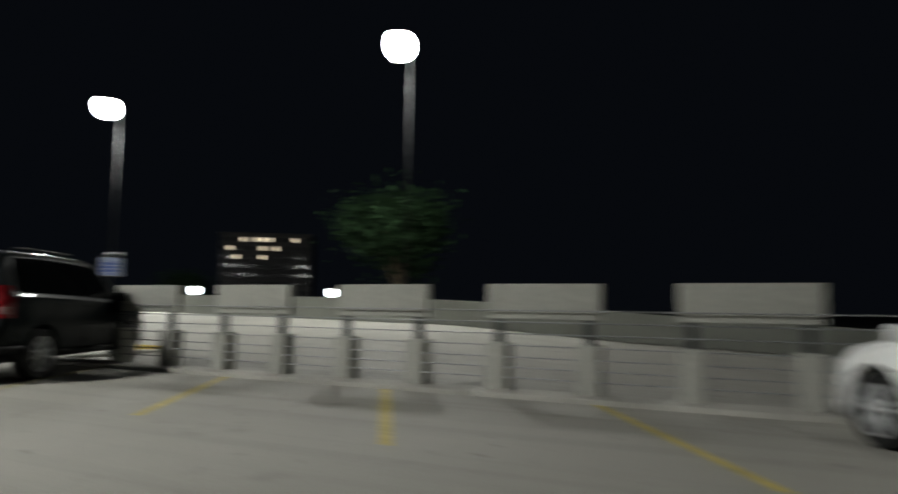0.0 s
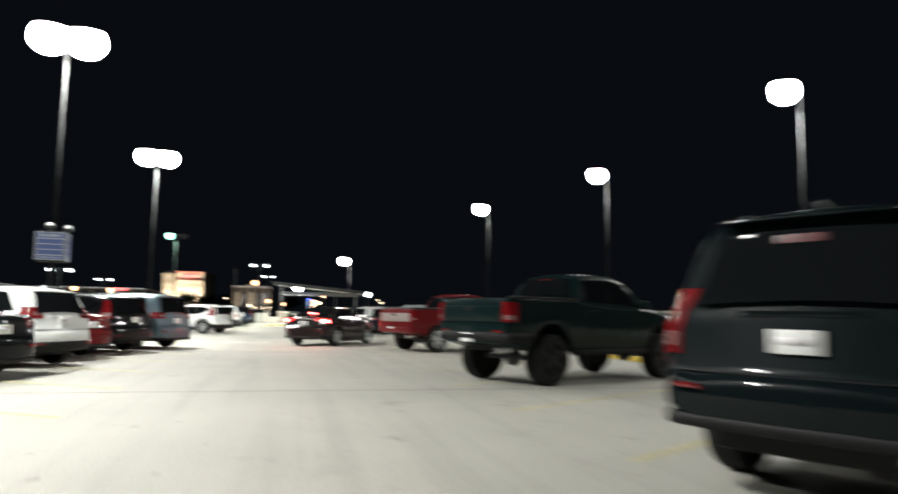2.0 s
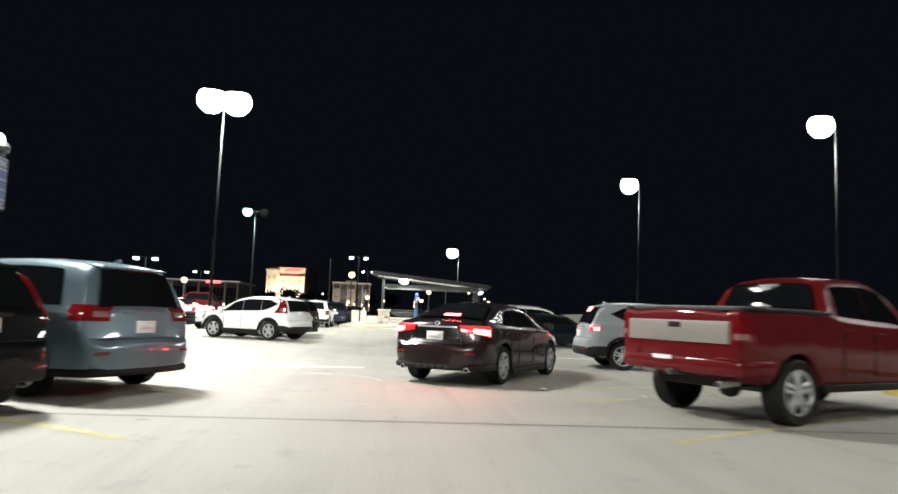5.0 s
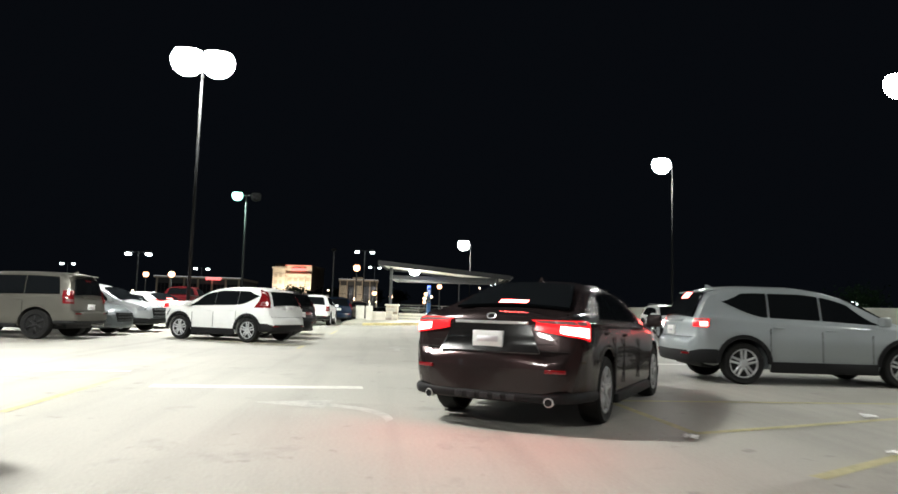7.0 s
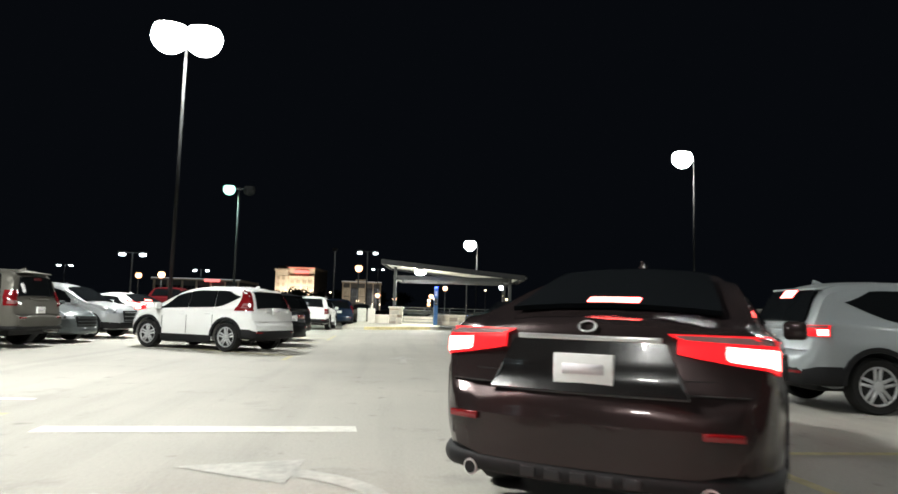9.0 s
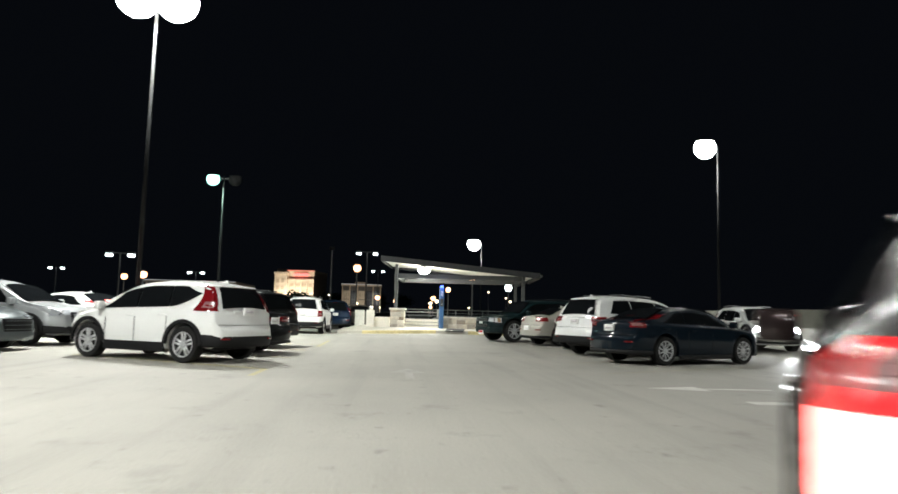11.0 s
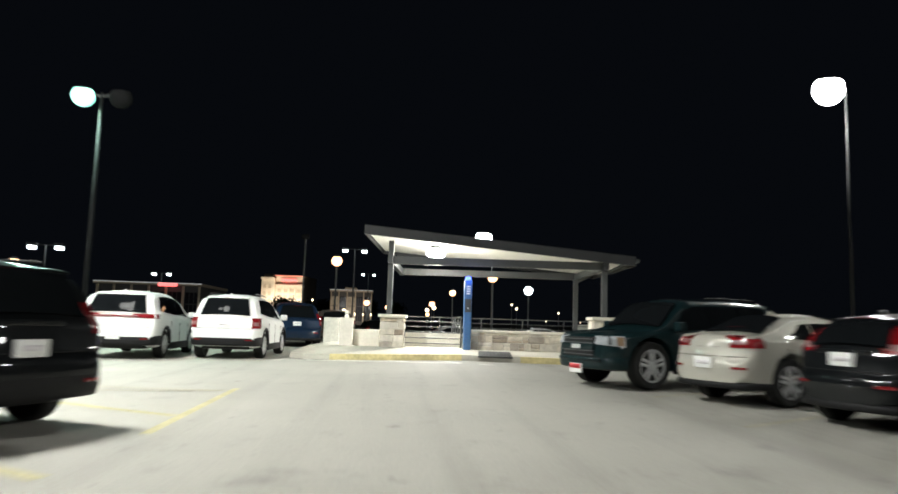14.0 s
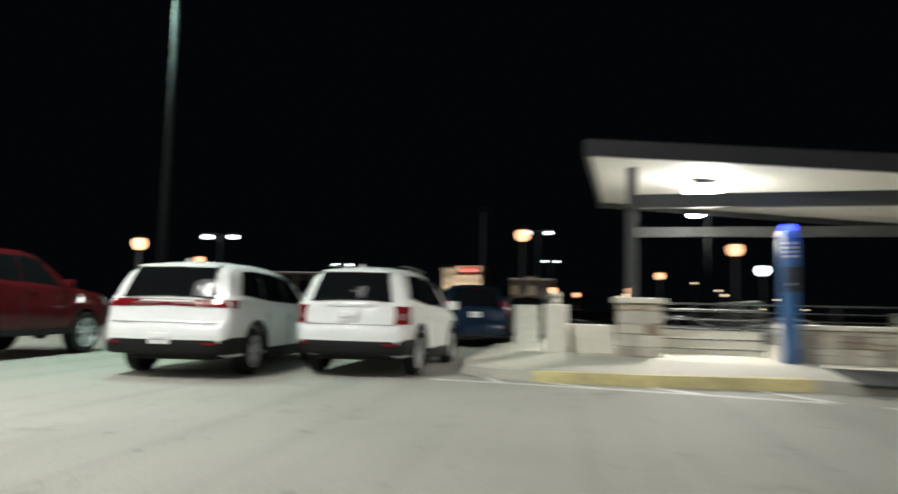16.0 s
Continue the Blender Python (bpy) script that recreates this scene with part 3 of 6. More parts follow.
def shelter():
    root = thing("shelter", SH, "open shelter with sloping grey roof and white soffit on steel posts", "shelter")
    x0, x1, y0, y1 = -0.70, 6.88, -0.55, 5.1
    za, zb = 3.51, 2.84

    def top(x):
        return za + (zb - za) * (x - x0) / (x1 - x0)
    # roof, soffit boards and fascia
    part("roof", hexa([(x0, y0, top(x0) - 0.05), (x1, y0, top(x1) - 0.05), (x1, y1, top(x1) - 0.05), (x0, y1, top(x0) - 0.05), (x0, y0, top(x0) + 0.03), (x1, y0, top(x1) + 0.03), (x1, y1, top(x1) + 0.03), (x0, y1, top(x0) + 0.03)]), M["roof_metal"], root, "dark grey metal roof")
    n = 14
    for k in range(n):
        a, b = y0 + 0.04 + (y1 - y0 - 0.08) * k / n, y0 + 0.04 + (y1 - y0 - 0.08) * (k + 1) / n - 0.012
        part("soffit_board", hexa([(x0 + 0.03, a, top(x0) - 0.09), (x1 - 0.03, a, top(x1) - 0.09), (x1 - 0.03, b, top(x1) - 0.09), (x0 + 0.03, b, top(x0) - 0.09), (x0 + 0.03, a, top(x0) - 0.055), (x1 - 0.03, a, top(x1) - 0.055), (x1 - 0.03, b, top(x1) - 0.055), (x0 + 0.03, b, top(x0) - 0.055)]), M["soffit"], root)
    for a, b, c, d in ((x0, x1, y0 - 0.03, y0), (x0, x1, y1, y1 + 0.03), (x0 - 0.03, x0, y0 - 0.03, y1 + 0.03), (x1, x1 + 0.03, y0 - 0.03, y1 + 0.03)):
        part("fascia", hexa([(a, c, top(a) - 0.21), (b, c, top(b) - 0.21), (b, d, top(b) - 0.21), (a, d, top(a) - 0.21), (a, c, top(a) + 0.06), (b, c, top(b) + 0.06), (b, d, top(b) + 0.06), (a, d, top(a) + 0.06)]), M["roof_metal"], root)
    for px, py in ((0.0, 0.0), (6.15, 0.0), (6.15, 4.5)):
        zt = 2.55 if px else 3.1
        part("post", boxed(px - 0.075, px + 0.075, py - 0.075, py + 0.075, 0.1 if py else 1.0, zt + 0.1, 0.01), M["steel_grey"], root)
    # beams: level ones between posts, raking ones at the eaves
    for py in (0.0, 4.5):
        part("beam", boxed(-0.05, 6.2, py - 0.07, py + 0.07, 2.53, 2.75, 0.008), M["steel_grey"], root)
    for px, z in ((0.0, 2.53), (6.15, 2.53)):
        part("beam", boxed(px - 0.07, px + 0.07, -0.3, 4.8, z, z + 0.2, 0.008), M["steel_grey"], root)
    part("strut", rod((6.2, -0.02, 2.45), (6.85, -0.3, 2.8), 0.04, segs=8), M["steel_grey"], root)
    part("strut", rod((6.2, 4.48, 2.45), (6.85, 4.3, 2.8), 0.04, segs=8), M["steel_grey"], root)
    part("gutter", rod((6.98, -0.5, 2.78), (6.98, 5.05, 2.78), 0.06, segs=8), M["steel_grey"], root)
    for fx, fy, fr in ((1.25, 1.55, 0.30),):
        zt = top(fx) - 0.09
        fixture = lathe([(fr * 0.6, zt), (fr * 0.6, zt - 0.08), (fr * 0.9, zt - 0.10)], 20)
        bmesh.ops.translate(fixture, verts=fixture.verts[:], vec=(fx, fy, 0))
        lightbox = part("light_fixture", fixture, M["steel_grey"], root, smooth=True)
        dome = lathe([(fr * 0.9, zt - 0.10), (fr, zt - 0.16), (fr * 0.93, zt - 0.28), (fr * 0.6, zt - 0.36), (fr * 0.2, zt - 0.39)], 20)
        bmesh.ops.translate(dome, verts=dome.verts[:], vec=(fx, fy, 0))
        part("diffuser", dome, M["lens_white"], lightbox, "glowing drop diffuser", smooth=True)
    return root


shelter()
lamp("shelter_light", "AREA", SH @ pose(1.25, 1.55, 2.80), 300.0, (1.0, 0.97, 0.88), 0.5)
# Bare lamp added below the fixture to brighten soffit and low wall.
lamp("soffit_fill", "POINT", SH @ pose(1.25, 1.55, 2.40), 150.0, (1.0, 0.97, 0.88), 0.3)


def rubble(bm, r, root):
    """One hewn stone: its corners are knocked about a little."""
    for v in bm.verts:
        v.co += Vector((r.uniform(-0.011, 0.011), r.uniform(-0.006, 0.006), r.uniform(-0.011, 0.011)))
    return part("stone", bm, M["stone"], root)


def pillar(x, y, w, z0, z1, label):
    """A stone-faced pillar with a cast cap; courses of stones stand proud of the core."""
    root = thing("stone_pillar", pose(x, y, z0, 0, 0, -5.5), label, "pillar")
    h, r = z1 - z0, random.Random(int(x * 10))
    part("core", boxed(-w / 2 + 0.03, w / 2 - 0.03, -w / 2 + 0.03, w / 2 - 0.03, -0.2, h - 0.08), M["mortar"], root)
    part("cap", boxed(-w / 2 - 0.07, w / 2 + 0.07, -w / 2 - 0.07, w / 2 + 0.07, h - 0.09, h, 0.015), M["cap"], root)
    z = 0.0
    while z < h - 0.12:
        c = min(r.uniform(0.12, 0.27), h - 0.095 - z)
        for side in range(4):
            u, cut = -w / 2, r.uniform(-0.2, 0.2)
            for a, b in ((-w / 2, cut), (cut, w / 2)):
                ob = rubble(boxed(a + 0.007, b - 0.007, -w / 2 - r.uniform(0.0, 0.02), -w / 2 + 0.06, z + 0.007, z + c - 0.006, 0.013, 1), r, root)
                ob.matrix_local = Matrix.Rotation(side * math.pi / 2, 4, "Z")
        z += c
    return root


pillar(0.32, 49.95, 0.66, 0.37, 1.30, "square pillar of pale rubble stone with cast cap carrying a shelter post")
pillar(6.38, 49.35, 0.80, 0.37, 1.40, "square pillar of pale rubble stone with cast cap carrying a shelter post")


def stone_wall(ax, ay, bx, by, z0, h, label):
    """A low wall faced with random coursed stones and topped by cast coping slabs."""
    a, b = Vector((ax, ay)), Vector((bx, by))
    l, ang = (b - a).length, math.degrees(math.atan2(by - ay, bx - ax))
    root = thing("stone_wall", pose(ax, ay, z0, 0, 0, ang), label, "wall")
    r = random.Random(5)
    part("core", boxed(0, l, -0.12, 0.12, -0.2, h - 0.05), M["mortar"], root)
    k, n = 0, 4
    for k in range(n):
        part("coping", boxed(l * k / n + 0.004, l * (k + 1) / n - 0.004, -0.2, 0.2, h - 0.05, h + 0.02, 0.012), M["cap"], root)
    z = 0.0
    while z < h - 0.09:
        c = min(r.uniform(0.15, 0.27), h - 0.055 - z)
        u = 0.0
        while u < l - 0.05:
            w = min(r.uniform(0.14, 0.5), l - u)
            cut = r.uniform(0.38, 0.62) if r.random() < 0.4 and c > 0.13 else 1.0
            for s in (-1, 1):
                for a, b_ in ((0.0, cut), (cut, 1.0)):
                    if b_ - a < 0.1:
                        continue
                    d = r.uniform(0.135, 0.168)
                    y0, y1 = (-d, -0.1) if s < 0 else (0.1, d)
                    rubble(boxed(u + 0.007, u + w - 0.007, y0, y1, z + c * a + 0.006, z + c * b_ - 0.006, 0.013, 1), r, root)
            u += w
        z += c
    return root


stone_wall(2.35, 49.72, 5.95, 49.38, 0.37, 0.55, "low rubble stone wall with pale cast coping beside the shelter")


def island():
    """Raised concrete walk round the shelter, with a rounded nose and a yellow face."""
    edge = [(-2.6, 50.6), (-2.5, 49.6), (-2.1, 48.9), (-1.3, 48.2), (0.2, 47.6), (2.0, 47.1), (3.4, 46.75), (5.2, 46.45), (8.4, 46.1), (8.4, 56.0), (-2.6, 56.0)]
    bm = bmesh.new()
    lo = [bm.verts.new((x, y, 0.0)) for x, y in edge]
    hi = [bm.verts.new((x + (0.03 if x < 0 else 0), y + 0.03, rise(x, y) + 0.14)) for x, y in edge]
    inner = [bm.verts.new((x, y, 0.38)) for x, y in ((-1.6, 50.4), (0.0, 49.2), (2.0, 48.6), (4.0, 48.3), (7.6, 48.0), (7.6, 55.2), (-1.6, 55.2))]
    n = len(edge)
    for k in range(n):
        bm.faces.new((lo[k], lo[(k + 1) % n], hi[(k + 1) % n], hi[k]))
    ring = [bm.edges.new((hi[k], hi[(k + 1) % n])) if not bm.edges.get((hi[k], hi[(k + 1) % n])) else bm.edges.get((hi[k], hi[(k + 1) % n])) for k in range(n)]
    ring += [bm.edges.new((inner[k], inner[(k + 1) % len(inner)])) for k in range(len(inner))]
    bmesh.ops.bridge_loops(bm, edges=ring)
    bm.faces.new(inner)
    bmesh.ops.recalc_face_normals(bm, faces=bm.faces[:])
    root = tagged(part("pavement", bm, M["walk"]), "pale raised concrete walk with kerb around the shelter", "pavement", kind="structure")
    # yellow paint on the kerb's face and lip
    for (ax, ay), (bx, by) in zip(edge[2:8], edge[3:9]):
        if 2.0 <= ax < 3.4 or ax < -1.5:
            continue
        b2 = bmesh.new()
        q = [(ax, ay - 0.006, rise(ax, ay)), (bx, by - 0.006, rise(bx, by)), (bx, by - 0.006, rise(bx, by) + 0.145), (ax, ay - 0.006, rise(ax, ay) + 0.145), (bx, by + 0.16, rise(bx, by) + 0.147), (ax, ay + 0.16, rise(ax, ay) + 0.147)]
        v = [b2.verts.new(p) for p in q]
        b2.faces.new((v[0], v[1], v[2], v[3]))
        b2.faces.new((v[3], v[2], v[4], v[5]))
        part("kerb_paint", b2, M["kerb_paint"], root, "worn yellow kerb paint")
    return root


island()
PAD = thing("warning_pad", pose(2.9, 47.55, 0.345, 2.5, 0, -8), "dark rubber warning pad on the kerb ramp", "mat")
part("pad", boxed(-0.42, 0.42, -0.75, 0.75, -0.02, 0.016, 0.006), M["mat_black"], PAD)
bm = bmesh.new()
for i in range(9):
    for j in range(16):
        box(bm, -0.375 + i * 0.088, -0.355 + i * 0.088, -0.695 + j * 0.092, -0.675 + j * 0.092, 0.013, 0.0172)
tagged(part("studs", bm, M["mat_black"], PAD), kind="stuff")


def help_point():
    root = thing("help_point", pose(2.38, 49.25, 0.37), "tall blue emergency call column with lit blue beacon", "call column")
    part("column", boxed(-0.105, 0.105, -0.1, 0.1, 0.0, 1.95, 0.03), M["blue"], root, smooth=True)
    part("beacon", lathe([(0.07, 1.94), (0.08, 1.96), (0.08, 2.02), (0.05, 2.05)], 16), M["blue_lit"], root, "glowing blue beacon", smooth=True)
    panel = part("call_panel", boxed(-0.085, 0.085, -0.112, -0.095, 1.05, 1.42, 0.006), M["steel_grey"], root)
    part("button", rod((0, -0.118, 1.16), (0, -0.108, 1.16), 0.022, segs=12), M["chrome"], panel)
    for k in range(4):
        part("lettering_bar", boxed(-0.05, 0.05, -0.1045, -0.098, 1.55 + 0.065 * k, 1.585 + 0.065 * k), M["plate"], root, "pale lettering bars")
    return root


help_point()
lamp("beacon_light", "POINT", pose(2.38, 49.0, 2.42), 6.0, (0.1, 0.2, 1.0), 0.08)


def railing(ax, ay, bx, by, z0, h, rails, label, name="guard_rail"):
    a, b = Vector((ax, ay, z0)), Vector((bx, by, z0))
    root = thing(name, Matrix(), label, "railing")
    n = max(1, round((b - a).length / 1.5))
    for k in range(n + 1):
        p = a + (b - a) * k / n
        part("post", rod(p, p + Vector((0, 0, h)), 0.024, segs=8), M["steel_grey"], root)
    for k in range(rails):
        z = Vector((0, 0, h - (h - 0.12) * k / max(1, rails - 1)))
        part("rail", rod(a + z, b + z, 0.021 if k == 0 else 0.013, segs=8), M["steel_grey"], root)
    return root


railing(0.65, 50.6, 2.35, 50.45, 0.37, 0.76, 5, "dark steel rail fence across the stair head beside the pillar")
railing(0.6, 55.4, 8.2, 55.0, 0.3, 1.0, 6, "dark steel guard rail behind the shelter")
railing(2.4, 51.0, 2.6, 55.2, 0.3, 1.0, 6, "dark steel stair hand rail under the shelter")

root = thing("stair_wall", pose(0.72, 50.9, 0.37, 0, 0, -5.5), "pale low concrete wall behind the stair rails", "wall")
part("wall_body", boxed(0.0, 1.7, -0.08, 0.08, -0.2, 0.44, 0.012), M["white_post"], root)
root = thing("low_wall", pose(-0.6, 50.35, 0.37, 0, 0, -5.5), "low white concrete wall beside the pillar", "wall")
part("wall_body", boxed(-0.42, 0.55, -0.1, 0.1, -0.2, 0.48, 0.015), M["white_post"], root)
root = thing("white_bollard", pose(-1.0, 50.2, 0.37), "square white concrete bollard with small finial", "bollard")
part("shaft", boxed(-0.19, 0.19, -0.19, 0.19, -0.2, 0.80, 0.02), M["white_post"], root)
part("finial", lathe([(0.05, 0.8), (0.07, 0.85), (0.04, 0.9), (0.07, 0.95), (0.02, 1.01)], 12), M["white_post"], root, smooth=True)
root = thing("concrete_bollard", pose(-1.65, 53.5, 0.37), "plain square pale concrete bollard behind the walk", "bollard")
part("shaft", boxed(-0.25, 0.25, -0.25, 0.25, -0.2, 0.8, 0.02), M["concrete"], root)


def board_fence(ax, ay, bx, by, z0, h):
    a, b = Vector((ax, ay)), Vector((bx, by))
    l = (b - a).length
    root = thing("board_fence", pose(ax, ay, z0, 0, 0, math.degrees(math.atan2(by - ay, bx - ax))), "dark grey vertical board fence beside the stone pillar", "fence")
    n = int(l / 0.14)
    for k in range(n):
        part("board", boxed(k * 0.14, k * 0.14 + 0.125, -0.015, 0.015, 0.02, h, 0.004, 1), M["wall_concrete"], root)
    part("rail", boxed(0, l, 0.015, 0.06, h - 0.25, h - 0.17), M["steel_grey"], root)
    part("rail", boxed(0, l, 0.015, 0.06, 0.2, 0.28), M["steel_grey"], root)


board_fence(6.85, 49.35, 12.6, 49.0, 0.3, 1.05)
# ---- vehicles ----
from mathutils import bvhtree


def curve_at(pts, v):
    """A smooth monotone curve through (position, value) pairs."""
    if v <= pts[0][0]:
        return pts[0][1]
    if v >= pts[-1][0]:
        return pts[-1][1]
    n = len(pts)
    slope = [(pts[k + 1][1] - pts[k][1]) / (pts[k + 1][0] - pts[k][0]) for k in range(n - 1)]
    tang = [slope[0]] + [0.0 if slope[k - 1] * slope[k] <= 0 else 2 * slope[k - 1] * slope[k] / (slope[k - 1] + slope[k]) for k in range(1, n - 1)] + [slope[-1]]
    for k in range(n - 1):
        if v <= pts[k + 1][0]:
            h = pts[k + 1][0] - pts[k][0]
            u = (v - pts[k][0]) / h
            return (2 * u**3 - 3 * u**2 + 1) * pts[k][1] + (u**3 - 2 * u**2 + u) * h * tang[k] + (3 * u**2 - 2 * u**3) * pts[k + 1][1] + (u**3 - u**2) * h * tang[k + 1]


# Side profiles from the rear bumper (0) to the nose, in metres, for each body kind.
KINDS = {
    "crossover": dict(L=4.53, W=1.82, wb=2.62, ro=0.95, r=0.345, tumble=0.40, sh=0.035, sweep=0.22, corner=0.8, bow=(0.17, 0.27),
                      top=[(0, 0.60), (0.015, 0.69), (0.05, 0.745), (0.085, 0.80), (0.12, 1.02), (0.16, 1.09), (0.40, 1.47), (0.50, 1.555), (0.75, 1.625), (1.25, 1.66), (1.9, 1.66), (2.35, 1.61), (2.7, 1.51), (3.48, 1.09), (3.66, 1.05), (4.2, 0.97), (4.40, 0.88), (4.49, 0.76), (4.53, 0.58)],
                      belt=[(0, 0.98), (0.4, 1.10), (1.4, 1.05), (3.4, 0.97), (4.53, 0.7)], bot=[(0, 0.42), (0.3, 0.33), (0.8, 0.25), (3.7, 0.23), (4.2, 0.25), (4.53, 0.36)],
                      rear_glass=(0.17, 0.44), wind=(2.72, 3.42), side=[(0.66, 1.36), (1.40, 2.2), (2.26, 3.02)], clad=0.18, lean=0.34),
    "suv": dict(L=4.53, W=1.82, wb=2.62, ro=0.95, r=0.345, tumble=0.34, sh=0.035, corner=0.7, bow=(0.14, 0.26),
                top=[(0, 0.60), (0.015, 0.70), (0.05, 0.755), (0.085, 0.82), (0.12, 1.04), (0.155, 1.10), (0.36, 1.49), (0.45, 1.57), (0.66, 1.625), (1.3, 1.66), (2.2, 1.63), (2.65, 1.54), (3.42, 1.09), (3.6, 1.05), (4.15, 0.97), (4.38, 0.89), (4.48, 0.76), (4.53, 0.58)],
                belt=[(0, 1.0), (0.4, 1.10), (1.6, 1.02), (3.4, 0.96), (4.53, 0.7)], bot=[(0, 0.42), (0.3, 0.32), (0.8, 0.24), (3.7, 0.22), (4.2, 0.24), (4.53, 0.36)],
                rear_glass=(0.165, 0.395), wind=(2.68, 3.36), side=[(0.55, 1.30), (1.36, 2.18), (2.24, 3.02)], clad=0.18, lean=0.30),
    "boxy": dict(L=5.15, W=2.02, wb=2.95, ro=1.12, r=0.39, tumble=0.30, sh=0.03, corner=0.55, bow=(0.08, 0.15),
                 top=[(0, 0.66), (0.015, 0.76), (0.06, 0.80), (0.10, 0.86), (0.13, 1.16), (0.165, 1.22), (0.30, 1.74), (0.38, 1.84), (0.55, 1.895), (1.5, 1.92), (2.8, 1.89), (3.1, 1.80), (3.75, 1.27), (3.95, 1.21), (4.86, 1.13), (5.03, 1.08), (5.11, 0.97), (5.14, 0.8), (5.15, 0.66)],
                 belt=[(0, 1.10), (0.4, 1.22), (3.7, 1.14), (5.15, 0.98)], bot=[(0, 0.52), (0.3, 0.44), (0.9, 0.36), (4.3, 0.34), (4.8, 0.38), (5.15, 0.46)],
                 rear_glass=(0.18, 0.29), wind=(3.12, 3.7), side=[(0.5, 1.45), (1.52, 2.35), (2.42, 3.35)], clad=0.0, lean=0.12),
    "pickup": dict(L=5.9, W=2.0, wb=3.68, ro=1.18, r=0.41, tumble=0.40, sh=0.045, corner=0.4, bow=(0.035, 0.16),
                   top=[(0, 0.9), (0.02, 1.34), (0.06, 1.40), (1.95, 1.40), (2.02, 1.42), (2.2, 1.83), (2.42, 1.92), (3.3, 1.95), (3.7, 1.88), (4.4, 1.34), (4.6, 1.28), (5.6, 1.19), (5.78, 1.13), (5.86, 1.0), (5.9, 0.7)],
                   belt=[(0, 1.40), (1.9, 1.40), (2.2, 1.32), (4.4, 1.22), (5.9, 1.0)], bot=[(0, 0.62), (0.3, 0.55), (1.0, 0.45), (4.9, 0.42), (5.5, 0.45), (5.9, 0.55)],
                   rear_glass=(2.06, 2.19), wind=(3.74, 4.34), side=[(2.28, 3.05), (3.12, 3.95)], clad=0.0, lean=0.05),
    "sedan": dict(L=4.85, W=1.82, wb=2.78, ro=1.08, r=0.335, tumble=0.66, sh=0.05, corner=0.85, bow=(0.20, 0.28),
                  top=[(0, 0.58), (0.015, 0.67), (0.05, 0.72), (0.085, 0.78), (0.13, 0.99), (0.165, 1.06), (0.23, 1.085), (0.60, 1.115), (0.76, 1.155), (1.35, 1.375), (1.75, 1.445), (2.3, 1.465), (2.8, 1.40), (3.68, 0.99), (3.9, 0.955), (4.5, 0.84), (4.72, 0.73), (4.81, 0.61), (4.85, 0.48)],
                  belt=[(0, 1.0), (0.7, 1.0), (2.0, 0.96), (3.6, 0.90), (4.85, 0.65)], bot=[(0, 0.36), (0.3, 0.28), (0.9, 0.2), (4.0, 0.18), (4.5, 0.2), (4.85, 0.28)],
                  rear_glass=(0.69, 1.38), wind=(2.82, 3.6), side=[(0.98, 1.80), (1.86, 2.64)], clad=0.0, lean=0.52),
    "van": dict(L=5.15, W=2.0, wb=3.0, ro=1.02, r=0.345, tumble=0.37, sh=0.03, corner=0.8, bow=(0.14, 0.28),
                top=[(0, 0.58), (0.015, 0.67), (0.05, 0.72), (0.085, 0.78), (0.12, 1.04), (0.155, 1.12), (0.34, 1.56), (0.44, 1.66), (0.65, 1.71), (1.5, 1.75), (3.0, 1.72), (3.4, 1.62), (4.25, 1.10), (4.4, 1.05), (4.85, 0.9), (5.04, 0.75), (5.15, 0.52)],
                belt=[(0, 1.05), (0.5, 1.08), (3.9, 0.98), (5.15, 0.7)], bot=[(0, 0.36), (0.3, 0.28), (0.9, 0.22), (4.2, 0.2), (4.8, 0.22), (5.15, 0.3)],
                rear_glass=(0.165, 0.36), wind=(3.44, 4.18), side=[(0.55, 1.45), (1.5, 2.65), (2.72, 3.75)], clad=0.0, lean=0.2),
    "hatch": dict(L=4.2, W=1.75, wb=2.55, ro=0.8, r=0.315, tumble=0.50, sh=0.04, corner=0.9, bow=(0.18, 0.28),
                  top=[(0, 0.56), (0.015, 0.65), (0.05, 0.70), (0.08, 0.75), (0.11, 0.95), (0.15, 1.02), (0.5, 1.35), (0.8, 1.455), (1.6, 1.50), (2.1, 1.45), (3.1, 1.0), (3.3, 0.95), (3.9, 0.82), (4.1, 0.68), (4.2, 0.46)],
                  belt=[(0, 0.98), (0.6, 1.0), (3.0, 0.9), (4.2, 0.65)], bot=[(0, 0.34), (0.3, 0.27), (0.8, 0.2), (3.5, 0.18), (3.9, 0.2), (4.2, 0.28)],
                  rear_glass=(0.17, 0.54), wind=(2.2, 3.02), side=[(0.7, 1.4), (1.46, 2.3)], clad=0.0, lean=0.3),
}


